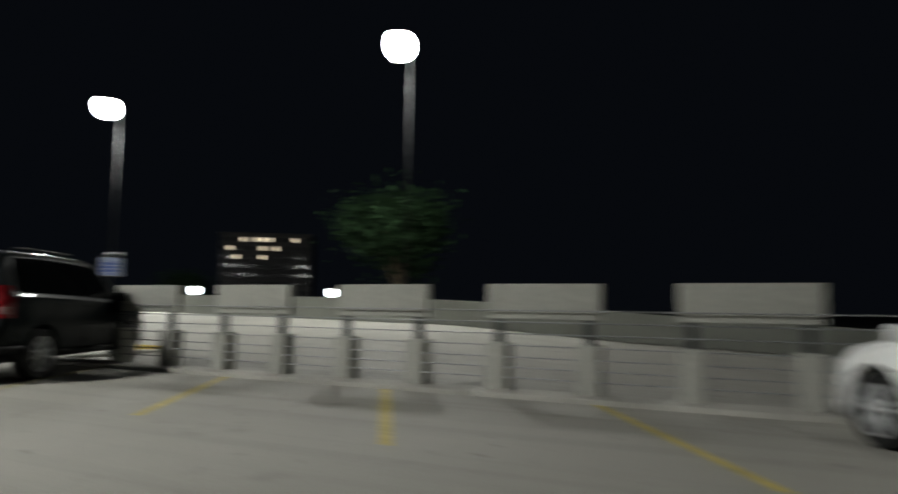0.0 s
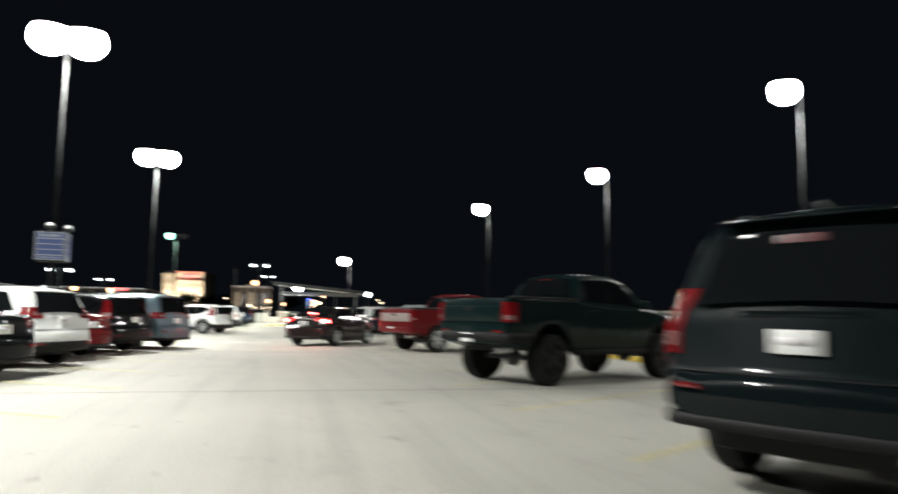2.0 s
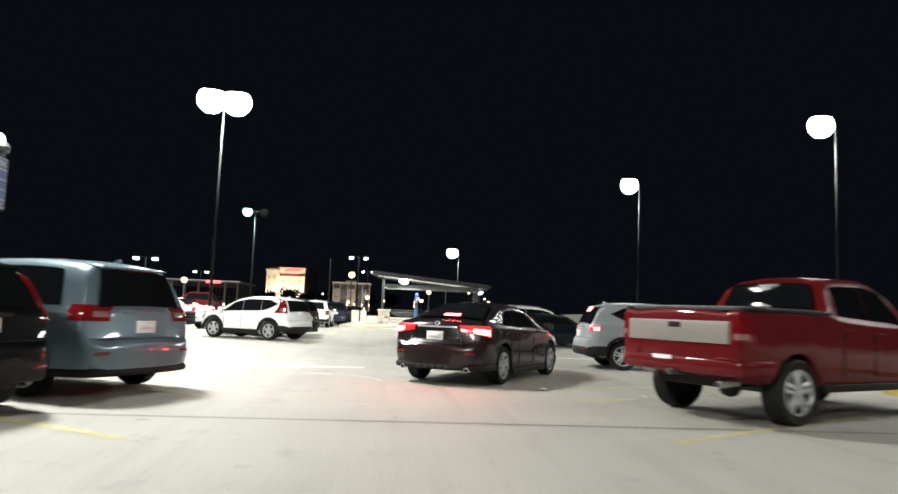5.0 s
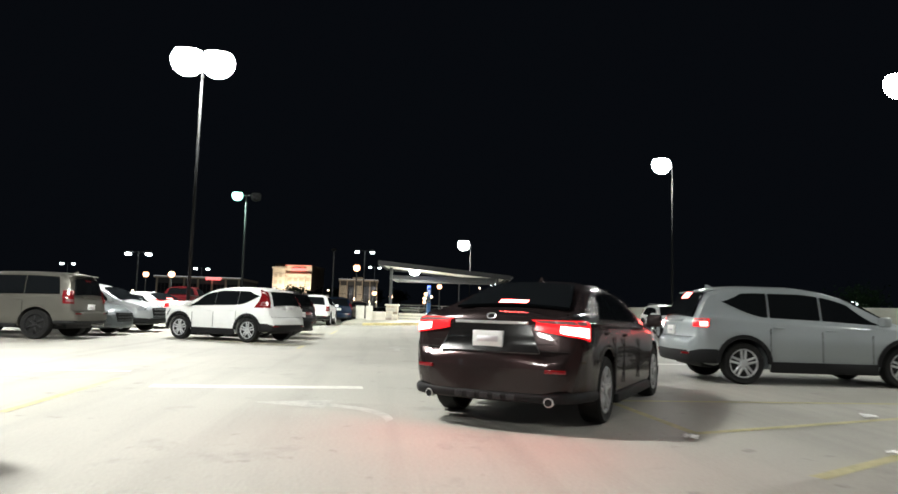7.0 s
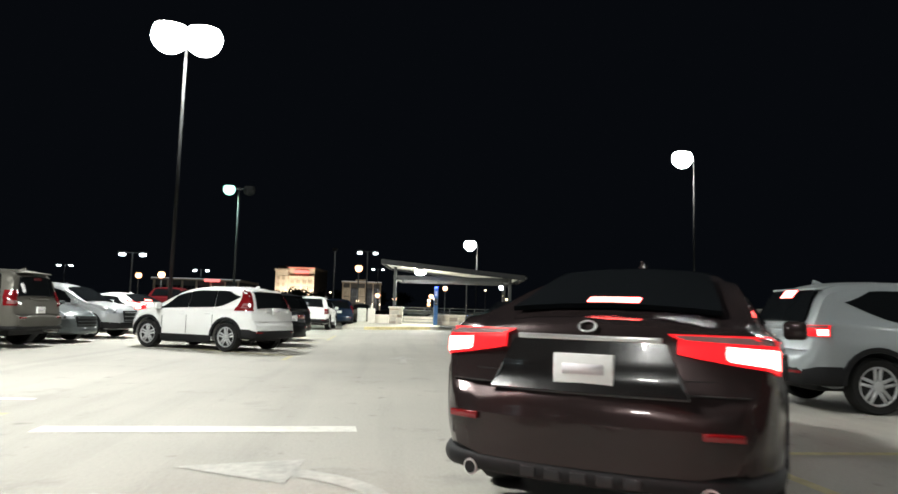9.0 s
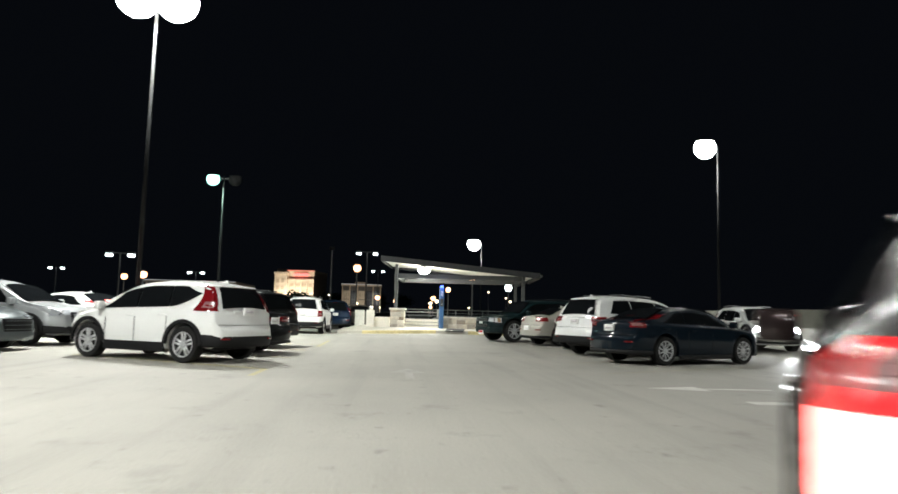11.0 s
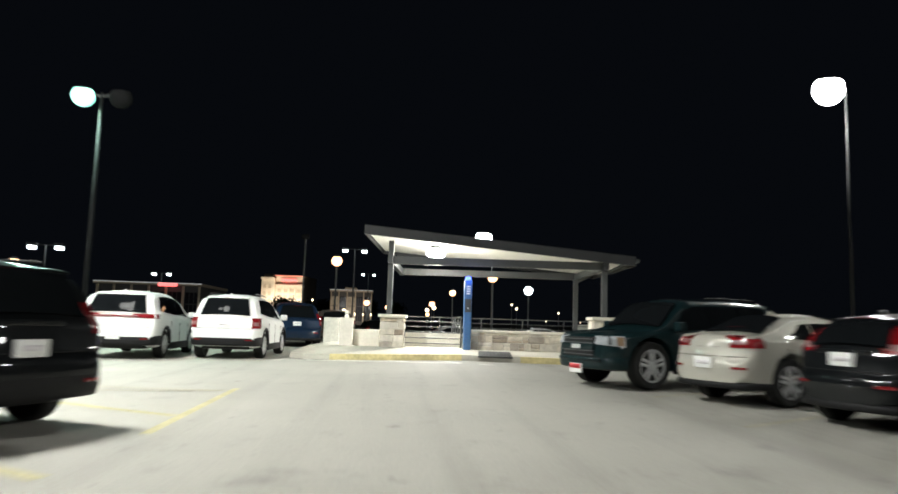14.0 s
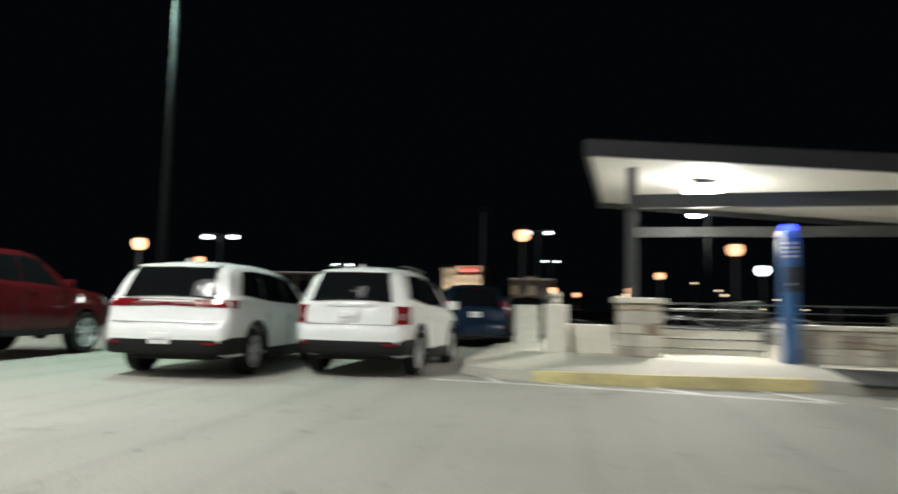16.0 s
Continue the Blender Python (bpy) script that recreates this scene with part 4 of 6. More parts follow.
class Body:
    """The skin of a car: half width, top, belt and underside along its length, y from the rear bumper."""

    def __init__(self, k, scale):
        self.k = {n: v for n, v in k.items()}
        sx, sy, sz = scale
        for n in ("top", "belt", "bot"):
            self.k[n] = [(a * sy, b * sz) for a, b in k[n]]
        self.L, self.W = k["L"] * sy, k["W"] * sx
        self.ro, self.wb, self.r = k["ro"] * sy, k["wb"] * sy, k["r"]
        self.sy, self.sz = sy, sz
        h, l = self.W / 2, self.L
        c = k.get("corner", 1.0)
        self.plan = [(0, (1 - 0.22 * c) * h), (0.04, (1 - 0.15 * c) * h), (0.12, (1 - 0.085 * c) * h), (0.3, (1 - 0.03 * c) * h), (0.8, h), (l * 0.72, h), (l - 0.55, 0.955 * h), (l - 0.2, 0.87 * h), (l - 0.06, 0.76 * h), (l, 0.66 * h)]
        self.arch = self.r + 0.075

    def top(self, y):
        return curve_at(self.k["top"], y)

    def belt(self, y):
        return min(curve_at(self.k["belt"], y), self.top(y) - 0.015)

    def bot(self, y):
        return min(curve_at(self.k["bot"], y), self.belt(y) - 0.06)

    def half(self, y, z=0.0):
        w, zs = curve_at(self.plan, y), self.belt(y)
        if z <= zs:
            return w * (1.0 if z < zs - 0.1 else 0.985)
        d = z - zs
        return 0.966 * w - self.k["sh"] * min(1.0, d / 0.05) - self.k["tumble"] * d * (0.75 + 0.5 * d) - 0.05 * max(0.0, 1 - y / 1.3) * min(1.0, d * 3)

    def bend(self, bm):
        """Bows the tail and the nose in plan, as every pressed body is: the corners lie further in than the middle."""
        h = self.W / 2
        rear, nose = max(0.4, self.ro - self.arch + 0.04), max(0.4, self.L - self.ro - self.wb - self.arch + 0.04)
        kr, kf = self.k["bow"]
        wide = [abs(v.co.x) for v in bm.verts]
        if len(bm.verts) < 130 and max(wide) > 0.2:
            for n in range(-6, 7):
                bmesh.ops.bisect_plane(bm, geom=bm.verts[:] + bm.edges[:] + bm.faces[:], plane_co=(n * 0.13, 0, 0), plane_no=(1, 0, 0))
        for v in bm.verts:
            u = min(1.1, abs(v.co.x) / h) ** 2.3
            a, c = min(1.0, max(0.0, 1 - v.co.y / rear)), min(1.0, max(0.0, 1 - (self.L - v.co.y) / nose))
            v.co.y += kr * u * a * a * (3 - 2 * a) - kf * u * c * c * (3 - 2 * c)
        return bm

    def crown(self, y, x):
        zt = self.top(y)
        e = max(0.3, self.half(y, zt))
        return zt - 0.045 * min(1.0, abs(x) / e) ** 2

    def rear(self, z):
        """How far forward of the bumper the rear skin is at height z."""
        if z <= self.top(0):
            return 0.0
        y = 0.0
        while y < self.L * 0.5 and self.top(y) < z:
            y += 0.01
        return y

    def section(self, y):
        w, zb, zs, zt = curve_at(self.plan, y), self.bot(y), self.belt(y), self.top(y)
        g = zt - zs
        wt = self.half(y, zs + g * 0.9)
        pts = [(0, zb), (0.75 * w, zb), (0.945 * w, zb + 0.035), (0.982 * w, zb + 0.13), (0.992 * w, zb + (zs - zb) * 0.42), (w, zb + (zs - zb) * 0.70), (0.984 * w, zb + (zs - zb) * 0.76), (0.982 * w, zs - 0.05), (0.972 * w, zs - 0.012), (0.966 * w, zs)]
        pts += [(self.half(y, zs + g * f), zs + g * f) for f in (0.04, 0.14, 0.32, 0.55, 0.80)]
        pts += [(wt - 0.03, zt - 0.075 * min(1, g * 3) - 0.012), (wt - 0.085, zt - 0.03 * min(1, g * 3) - 0.012), (wt * 0.84 - 0.03, self.crown(y, wt * 0.9) - 0.004), (wt * 0.45, self.crown(y, wt * 0.45)), (0, self.crown(y, 0))]
        for ya in (self.ro, self.ro + self.wb):
            d = abs(y - ya)
            if d < self.arch:
                za = self.r + math.sqrt(self.arch**2 - d**2)
                pts = [(x, max(z, za)) if n < 8 else (x, z) for n, (x, z) in enumerate(pts)]
        return pts

    def mesh(self):
        ys = {0.0, self.L}
        ys |= {self.L * (0.5 - 0.5 * math.cos(math.pi * k / 40)) for k in range(41)}
        for a, _ in self.k["top"]:
            ys.add(a)
        for ya in (self.ro, self.ro + self.wb):
            ys |= {ya + s * self.arch * f for s in (-1, 1) for f in (1.003, 0.985, 0.93, 0.8, 0.6, 0.35, 0.0)}
        ys = sorted(y for y in ys if 0 <= y <= self.L)
        ys = [y for n, y in enumerate(ys) if n == 0 or y - ys[n - 1] > 0.004]
        bm = bmesh.new()
        rows = []
        for y in ys:
            half = self.section(y)
            ring = [bm.verts.new((x, y, z)) for x, z in half] + [bm.verts.new((-x, y, z)) for x, z in half[-2:0:-1]]
            rows.append(ring)
        n = len(rows[0])
        for a, b in zip(rows, rows[1:]):
            for k in range(n):
                bm.faces.new((a[k], a[(k + 1) % n], b[(k + 1) % n], b[k]))
        # the end faces are grids, so that they can take the bow
        for y in (ys[0], ys[-1]):
            half = self.section(y)
            strips = [[bm.verts.new((x * k / 6, y, z)) for k in range(-6, 7)] for x, z in half]
            for a, b in zip(strips, strips[1:]):
                if abs(a[0].co.x) < 1e-5 and abs(b[0].co.x) < 1e-5:
                    continue
                for k in range(12):
                    bm.faces.new((a[k], a[k + 1], b[k + 1], b[k]))
        bmesh.ops.remove_doubles(bm, verts=bm.verts[:], dist=0.0004)
        bmesh.ops.recalc_face_normals(bm, faces=bm.faces[:])
        return bm


def slab(grid, depth):
    """A solid skin from a grid of points: its face, and a rim that goes depth inwards."""
    bm = bmesh.new()
    g = [[Vector(p) for p in row] for row in grid]
    ni, nj = len(g), len(g[0])
    nrm = (g[-1][0] - g[0][0]).cross(g[0][-1] - g[0][0]).normalized() * depth
    vs = [[bm.verts.new(p) for p in row] for row in g]
    lo = [[bm.verts.new(p - nrm) for p in row] for row in g]
    for i in range(ni - 1):
        for j in range(nj - 1):
            bm.faces.new((vs[i][j], vs[i + 1][j], vs[i + 1][j + 1], vs[i][j + 1]))
            bm.faces.new((lo[i][j], lo[i][j + 1], lo[i + 1][j + 1], lo[i + 1][j]))
    rim = [(i, 0) for i in range(ni)] + [(ni - 1, j) for j in range(1, nj)] + [(i, nj - 1) for i in range(ni - 2, -1, -1)] + [(0, j) for j in range(nj - 2, 0, -1)]
    for (a, b), (c, d) in zip(rim, rim[1:] + rim[:1]):
        bm.faces.new((vs[a][b], lo[a][b], lo[c][d], vs[c][d]))
    bmesh.ops.recalc_face_normals(bm, faces=bm.faces[:])
    return bm


def top_pane(b, y0, y1, inset, off=0.012, x0=None, x1=None):
    """A pane on the sloping top skin between two stations."""
    grid = []
    for i in range(9):
        y = y0 + (y1 - y0) * i / 8
        slope = (b.top(y + 0.01) - b.top(y - 0.01)) / 0.02
        n = Vector((0, -slope, 1)).normalized() * off
        e = b.half(y, b.top(y)) * inset
        lo, hi = (-e, e) if x0 is None else (x0, x1)
        grid.append([(lo + (hi - lo) * j / 8 + n.x, y + n.y, b.crown(y, lo + (hi - lo) * j / 8) + n.z) for j in range(9)])
    return slab(grid, 0.03 if grid[0][0][1] < grid[-1][0][1] else -0.03)


def side_pane(b, y0, y1, s, lean0=0.0, lean1=0.0, lo=0.05, hi=0.14, off=0.008, sweep=0.0):
    """A side window between belt and roof; its ends lean with the pillars."""
    grid = []
    for i in range(9):
        row = []
        for j in range(6):
            g = j / 5
            a, c = y0 + lean0 * g, y1 - lean1 * g
            y = a + (c - a) * i / 8
            zl = b.belt(y) + lo + sweep * (1 - i / 8) ** 1.6
            zh = max(zl + 0.02, b.top(y) - hi)
            z = zl + (zh - zl) * g
            row.append((s * (b.half(y, z) + off), y, z))
        grid.append(row)
    return slab(grid, 0.03)


def ring_band(b, y_end, z0, z1, front, off=0.012):
    """A bumper: a band round the rear or front end, from one wheel arch to the other."""
    ys = [y_end * (1 - k / 10) ** 1.6 for k in range(11)]
    bm = bmesh.new()
    loop = []
    for y in ys:
        yy = b.L - y if front else y
        loop.append((b.half(yy, z0) + off, yy))
    edge = -off if not front else b.L + off
    e = loop[-1][0] * 0.9
    loop += [(e * k / 6, edge) for k in range(6, 0, -1)]
    loop += [(-x, y) for x, y in ([(0.0, edge)] + loop[::-1])]
    tuck = 1 if not front else -1
    rows = []
    for f in (0.0, 0.08, 0.22, 0.45, 0.7, 0.88, 0.97, 1.0):
        d = (1 - min(1.0, (4 * f * (1 - f)) ** 0.4)) * 0.045
        rows.append([bm.verts.new((x * (1 - d / 0.9), y + tuck * d * (abs(y - edge) < 0.4), z0 + (z1 - z0) * f)) for x, y in loop])
    for a, c in zip(rows, rows[1:]):
        for k in range(len(loop) - 1):
            bm.faces.new((a[k], a[k + 1], c[k + 1], c[k]))
    bmesh.ops.remove_doubles(bm, verts=bm.verts[:], dist=0.0004)
    bmesh.ops.recalc_face_normals(bm, faces=bm.faces[:])
    return bm


def corner_lamp(b, skin, s, z0, z1, tin, wrap, wing=0.0, off=0.016, across=(0.0, 1.0), up=(0.0, 1.0), front=False, kick=0.0):
    """A lamp that lies on the skin round a corner of the body; across and up give the share of it to cover."""
    bm = bmesh.new()
    outer, inner = [], []
    ni, nj = 14, 8
    for i in range(ni + 1):
        f = across[0] + (across[1] - across[0]) * i / ni
        ro, ri = [], []
        for j in range(nj + 1):
            g = up[0] + (up[1] - up[0]) * j / nj
            lo = z0 + wing * (z1 - z0) * (1 - f)
            z = lo + (z1 - lo) * g
            end = b.L if front else b.rear(z)
            d = -1 if front else 1
            w = b.half(end + d * 0.3, z)
            c = Vector((s * (w - 0.45), end + d * 0.45, z))
            reach = wrap + kick * (1 - g) ** 1.6
            a0, a1 = math.atan2(0.45 - tin + kick * 0.35 * g, 0.45), math.atan2(0.45, 0.45 - reach)
            a = a0 + (a1 - a0) * f
            ray = Vector((s * math.sin(a), -d * math.cos(a), 0))
            hit = skin.ray_cast(c, ray)[0] or c + ray * 0.45
            ro.append(bm.verts.new(hit + ray * off))
            ri.append(bm.verts.new(hit - ray * 0.03))
        outer.append(ro)
        inner.append(ri)
    for grid in (outer, inner):
        for i in range(ni):
            for j in range(nj):
                bm.faces.new((grid[i][j], grid[i + 1][j], grid[i + 1][j + 1], grid[i][j + 1]))
    rim = [(i, 0) for i in range(ni + 1)] + [(ni, j) for j in range(1, nj + 1)] + [(i, nj) for i in range(ni - 1, -1, -1)] + [(0, j) for j in range(nj - 1, 0, -1)]
    for (i, j), (k, l) in zip(rim, rim[1:] + rim[:1]):
        bm.faces.new((outer[i][j], inner[i][j], inner[k][l], outer[k][l]))
    bmesh.ops.recalc_face_normals(bm, faces=bm.faces[:])
    return bm


WHEEL = {}


def wheel_meshes():
    """One unit tyre and two unit rims, shared by every car."""
    bm = lathe([(0.66, -0.20), (0.70, -0.27), (0.93, -0.30), (0.985, -0.24), (1.0, -0.12), (1.0, 0.12), (0.985, 0.24), (0.93, 0.30), (0.70, 0.27), (0.66, 0.20)], 28, "x")
    t = part("tyre", bm, M["tyre"], smooth=True)
    WHEEL["tyre"] = t.data
    bpy.data.objects.remove(t)
    # Brake disc as wide as the rim, coloured dark for shade between spokes.
    t = part("brake_disc", lathe([(0.65, 0.05), (0.65, 0.08), (0.40, 0.10), (0.38, 0.14), (0.1, 0.15)], 24, "x"), M["disc"], smooth=True)
    WHEEL["disc"] = t.data
    bpy.data.objects.remove(t)
    for kind, spokes, width, fork in (("five", 5, 0.13, 0.17), ("ten", 10, 0.075, 0.0), ("dark", 6, 0.16, 0.0)):
        bm = lathe([(0.70, 0.18), (0.70, 0.262), (0.685, 0.285), (0.655, 0.285), (0.635, 0.25), (0.61, 0.05), (0.70, 0.04)], 32, "x", False)
        for k in range(spokes):
            for side in ((-1, 1) if fork else (0,)):
                m = Matrix.Rotation(2 * math.pi * k / spokes + side * fork, 4, "X")
                for v in box(bm, 0.17, 0.27, -width / 2, width / 2, 0.07, 0.64):
                    out = v.co.z > 0.4
                    v.co.y = v.co.y * (0.72 if out else 1.0) - (side * 0.055 if fork and not out else 0.0)
                    v.co.x -= 0.0 if out else 0.035 if v.co.x > 0.2 else 0.0
                    v.co = m @ v.co
        hub = [(0.17, 0.10), (0.17, 0.285), (0.10, 0.30)]
        h2 = lathe(hub, 12, "x")
        me = bpy.data.meshes.new("hub")
        h2.to_mesh(me)
        h2.free()
        bm.from_mesh(me)
        t = part("rim", bm, M["rim_dark" if kind == "dark" else "rim"], smooth=True)
        WHEEL[kind] = t.data
        bpy.data.objects.remove(t)


wheel_meshes()


def car(name, kind, at, heading, colour, label, scale=(1, 1, 1), rim="five", tail=None, lit=False, headlit=False, clad=True, plate=(0.0, 0.86), front_plate=None, rails=False, anchor="rear", lift=0.0, wheel_r=None, chrome_tail=False, dark_rim=False, bed_cover=False, tail_bar=None, ground=None, wing=0.0, boot_trim=False, tumble=None, kick=0.0):
    """A parked vehicle. at: its rear bumper's middle (or its nose's, by anchor) on the deck; heading: degrees to the right of +y."""
    k = KINDS[kind]
    b = Body(k, scale)
    if tumble:
        b.k["tumble"] = tumble
    if wheel_r:
        b.r, b.arch = wheel_r, wheel_r + 0.08
    h = radians(heading)
    fwd = Vector((math.sin(h), math.cos(h)))
    base = Vector(at) - (fwd * b.L if anchor == "nose" else Vector((0, 0)))
    mid = base + fwd * b.L / 2
    root = thing(name, pose(mid.x, mid.y, rise(mid.x, mid.y) if ground is None else ground, 0, 0, -heading), label, {"pickup": "pickup truck", "sedan": "car", "hatch": "car", "van": "minivan"}.get(kind, "suv"), "parked vehicles")
    shift = Matrix.Translation((0, -b.L / 2, lift))

    def add(nm, bm, mat, parent=None, lab="", smooth=True, angle=38.0):
        b.bend(bm).transform(shift)
        return part(nm, bm, mat, parent or root, lab, smooth, angle)

    sy, sz = scale[1], scale[2]
    body = add("body", b.mesh(), P[colour], angle=50.0)
    if kind == "pickup":
        add("chassis", boxed(-0.48, 0.48, 0.3, b.L - 0.4, b.r + 0.02, b.r + 0.32, 0.03), M["black"])
        for ya in (b.ro, b.ro + b.wb):
            axle = lathe([(0.05, -b.W / 2 + 0.2), (0.05, -0.16), (0.15, -0.08), (0.17, 0.0), (0.15, 0.08), (0.05, 0.16), (0.05, b.W / 2 - 0.2)], 12, "x")
            bmesh.ops.translate(axle, verts=axle.verts[:], vec=(0, ya, b.r - lift))
            add("axle", axle, M["steel_grey"])
    else:
        add("chassis", boxed(-b.W / 2 + 0.30, b.W / 2 - 0.30, 0.35, b.L - 0.35, b.r * 0.72, b.r + 0.30, 0.03), M["black"])
    # glass
    r0, r1 = (v * sy for v in k["rear_glass"])
    add("rear_window", top_pane(b, r0, r1, 0.81), M["glass"])
    w0, w1 = (v * sy for v in k["wind"])
    add("windscreen", top_pane(b, w0, w1, 0.88), M["glass"])
    for s in (-1, 1):
        panes = [(a * sy, c * sy) for a, c in k["side"]]
        for n, (a, c) in enumerate(panes):
            last = n == len(panes) - 1
            c = w1 - 0.10 if last else panes[n + 1][0] - 0.035
            add("side_window", side_pane(b, a, c, s, 0.04 if n else k["lean"], (w1 - w0) * 0.86 if last else -0.04, sweep=0.0 if n else k.get("sweep", 0.0)), M["glass"])
    # bumpers, sills
    low = M["black"] if (clad and k["clad"]) else P[colour]
    zb = max(0.3, b.bot(0)) - 0.04
    reach = max(0.12, b.ro - b.arch - 0.02)
    if kind == "pickup":
        add("rear_bumper", ring_band(b, reach, zb + (0.06 if dark_rim else 0.02), zb + 0.22, False, 0.03), M["black"] if dark_rim else P[colour])
    else:
        add("rear_valance", ring_band(b, reach, zb - 0.05, zb + (0.21 if k["clad"] and clad else 0.05), False, 0.008), M["black"], lab="black lower bumper")
        zg = b.top(0.05) + 0.014
        add("bumper_gap", boxed(-b.W * 0.42, b.W * 0.42, b.rear(zg - 0.004) - 0.006, b.rear(zg) + 0.03, zg - 0.003, zg + 0.003), M["seam"], body)
    add("front_bumper", ring_band(b, max(0.12, b.L - b.ro - b.wb - b.arch - 0.02), b.bot(b.L) - 0.06, b.bot(b.L) + 0.16, True), low)
    for s in (-1, 1):
        a, c = b.ro + b.arch + 0.03, b.ro + b.wb - b.arch - 0.03
        zl = b.bot(b.L / 2)
        x0, x1 = sorted((s * (b.W / 2 - 0.08), s * (b.W / 2 + 0.006)))
        add("sill", boxed(x0, x1, a, c, zl - 0.03, zl + (0.15 if k["clad"] and clad else 0.07), 0.02), low if k["clad"] else M["black"])
    if k["clad"] and clad:
        for s in (-1, 1):
            for ya in (b.ro, b.ro + b.wb):
                bm = bmesh.new()
                rows = []
                for n in range(15):
                    a = math.pi * n / 14
                    rows.append([bm.verts.new((s * (b.W / 2 + o), ya + q * math.cos(a), b.r + q * math.sin(a))) for q, o in ((b.arch - 0.012, -0.05), (b.arch - 0.012, 0.012), (b.arch + 0.055, 0.012), (b.arch + 0.06, -0.05))])
                for p_, q_ in zip(rows, rows[1:]):
                    for n in range(3):
                        bm.faces.new((p_[n], p_[n + 1], q_[n + 1], q_[n]))
                bmesh.ops.recalc_face_normals(bm, faces=bm.faces[:])
                add("arch_trim", bm, M["black"])
    # doors: gaps and handles
    for s in (-1, 1):
        cuts = [c * sy + 0.03 for _, c in k["side"][-2:]] + [k["side"][-2][0] * sy - 0.02] if len(k["side"]) > 1 else []
        for yc in cuts:
            if abs(yc - b.ro) < b.arch * 0.7:
                yc = b.ro + b.arch * 0.75
            zl, zh = b.bot(yc) + 0.16, b.belt(yc)
            grid = [[(s * (b.half(y, z) + 0.004), y, z) for z in (zl, (zl + zh) / 2, zh - 0.13)] for y in (yc - 0.003, yc + 0.003)]
            add("door_gap", slab(grid, 0.012), M["seam"], body)
        for a, c in k["side"][-2:]:
            yc = a * sy + 0.12
            z = b.belt(yc) - 0.10
            x = s * (b.half(yc, z) + 0.02)
            add("door_handle", boxed(min(x, x - s * 0.03), max(x, x - s * 0.03), yc - 0.09, yc + 0.09, z - 0.014, z + 0.014, 0.006), P[colour])
        ym = w1 - 0.22
        x = s * (b.half(ym, b.belt(ym)) + 0.10)
        add("mirror", boxed(min(x - s * 0.12, x + s * 0.07), max(x - s * 0.12, x + s * 0.07), ym - 0.07, ym + 0.07, b.belt(ym) + 0.03, b.belt(ym) + 0.19, 0.035), P[colour])
    # lamps
    tz0, tz1, tin = tail or (0.86, 1.18, 0.28)
    skin_mesh = b.mesh()
    skin = bvhtree.BVHTree.FromBMesh(skin_mesh)
    skin_mesh.free()
    for s in (-1, 1):
        lens = add("tail_lamp", corner_lamp(b, skin, s, tz0, tz1, tin, 0.2, wing, kick=kick), M["tail_lit"] if lit else M["tail"], lab="lit red tail lamp" if lit else "red tail lamp")
        dz = tz1 - tz0
        if lit:
            add("lamp_core", corner_lamp(b, skin, s, tz0, tz1, tin, 0.2, wing, 0.021, (0.42, 0.90), (0.10, 0.62), kick=kick), M["tail_core"], lens, smooth=False)
            add("clear_band", corner_lamp(b, skin, s, tz0, tz1, tin, 0.2, wing, 0.020, (0.05, 0.85), (0.74, 0.95), kick=kick), M["lamp_clear"], lens, smooth=False)
        elif dz > 0.3:
            add("clear_band", corner_lamp(b, skin, s, tz0, tz1, tin, 0.2, wing, 0.020, (0.1, 0.7), (0.12, 0.34), kick=kick), M["lamp_clear"], lens, smooth=False)
        else:
            add("clear_band", corner_lamp(b, skin, s, tz0, tz1, tin, 0.2, wing, 0.020, (0.06, 0.45), (0.25, 0.6), kick=kick), M["lamp_clear"], lens, smooth=False)
        z0, z1 = b.top(b.L - 0.35) - 0.25, b.top(b.L - 0.35) - 0.07
        hl = add("head_lamp", corner_lamp(b, skin, s, z0, z1, 0.34, 0.36, 0.25, front=True), M["head_lit"] if headlit else M["head"], lab="lit white headlamp" if headlit else "clear headlamp", smooth=False)
        if not headlit:
            add("lamp_bezel", corner_lamp(b, skin, s, z0, z1, 0.34, 0.36, 0.25, 0.020, (0.42, 0.50), (0.1, 0.9), True), M["steel_grey"], hl, smooth=False)
            if kind == "boxy":
                add("turn_lamp", corner_lamp(b, skin, s, z0, z1, 0.34, 0.36, 0.25, 0.020, (0.66, 0.94), (0.08, 0.92), True), M["amber"], hl, "amber turn lamp", smooth=False)
    gz0, gz1 = b.bot(b.L) + 0.14, b.top(b.L - 0.2) - 0.08
    gx = b.half(b.L) * 0.72
    grille = add("grille", boxed(-gx, gx, b.L - 0.06, b.L + 0.012, gz0, gz1, 0.01), M["black"])
    if kind == "boxy":
        z = (gz0 + gz1) / 2
        add("grille_band", boxed(-gx * 1.03, gx * 1.03, b.L - 0.02, b.L + 0.03, z - 0.055, z + 0.055, 0.015), P[colour], grille)
        add("badge", boxed(-0.11, 0.11, b.L + 0.028, b.L + 0.042, z - 0.035, z + 0.035, 0.008), M["chrome"], grille, "plain chrome badge")
        add("bumper_lip", boxed(-b.half(b.L) * 0.98, b.half(b.L) * 0.98, b.L - 0.02, b.L + 0.03, gz0 - 0.07, gz0 - 0.02, 0.012), P[colour])
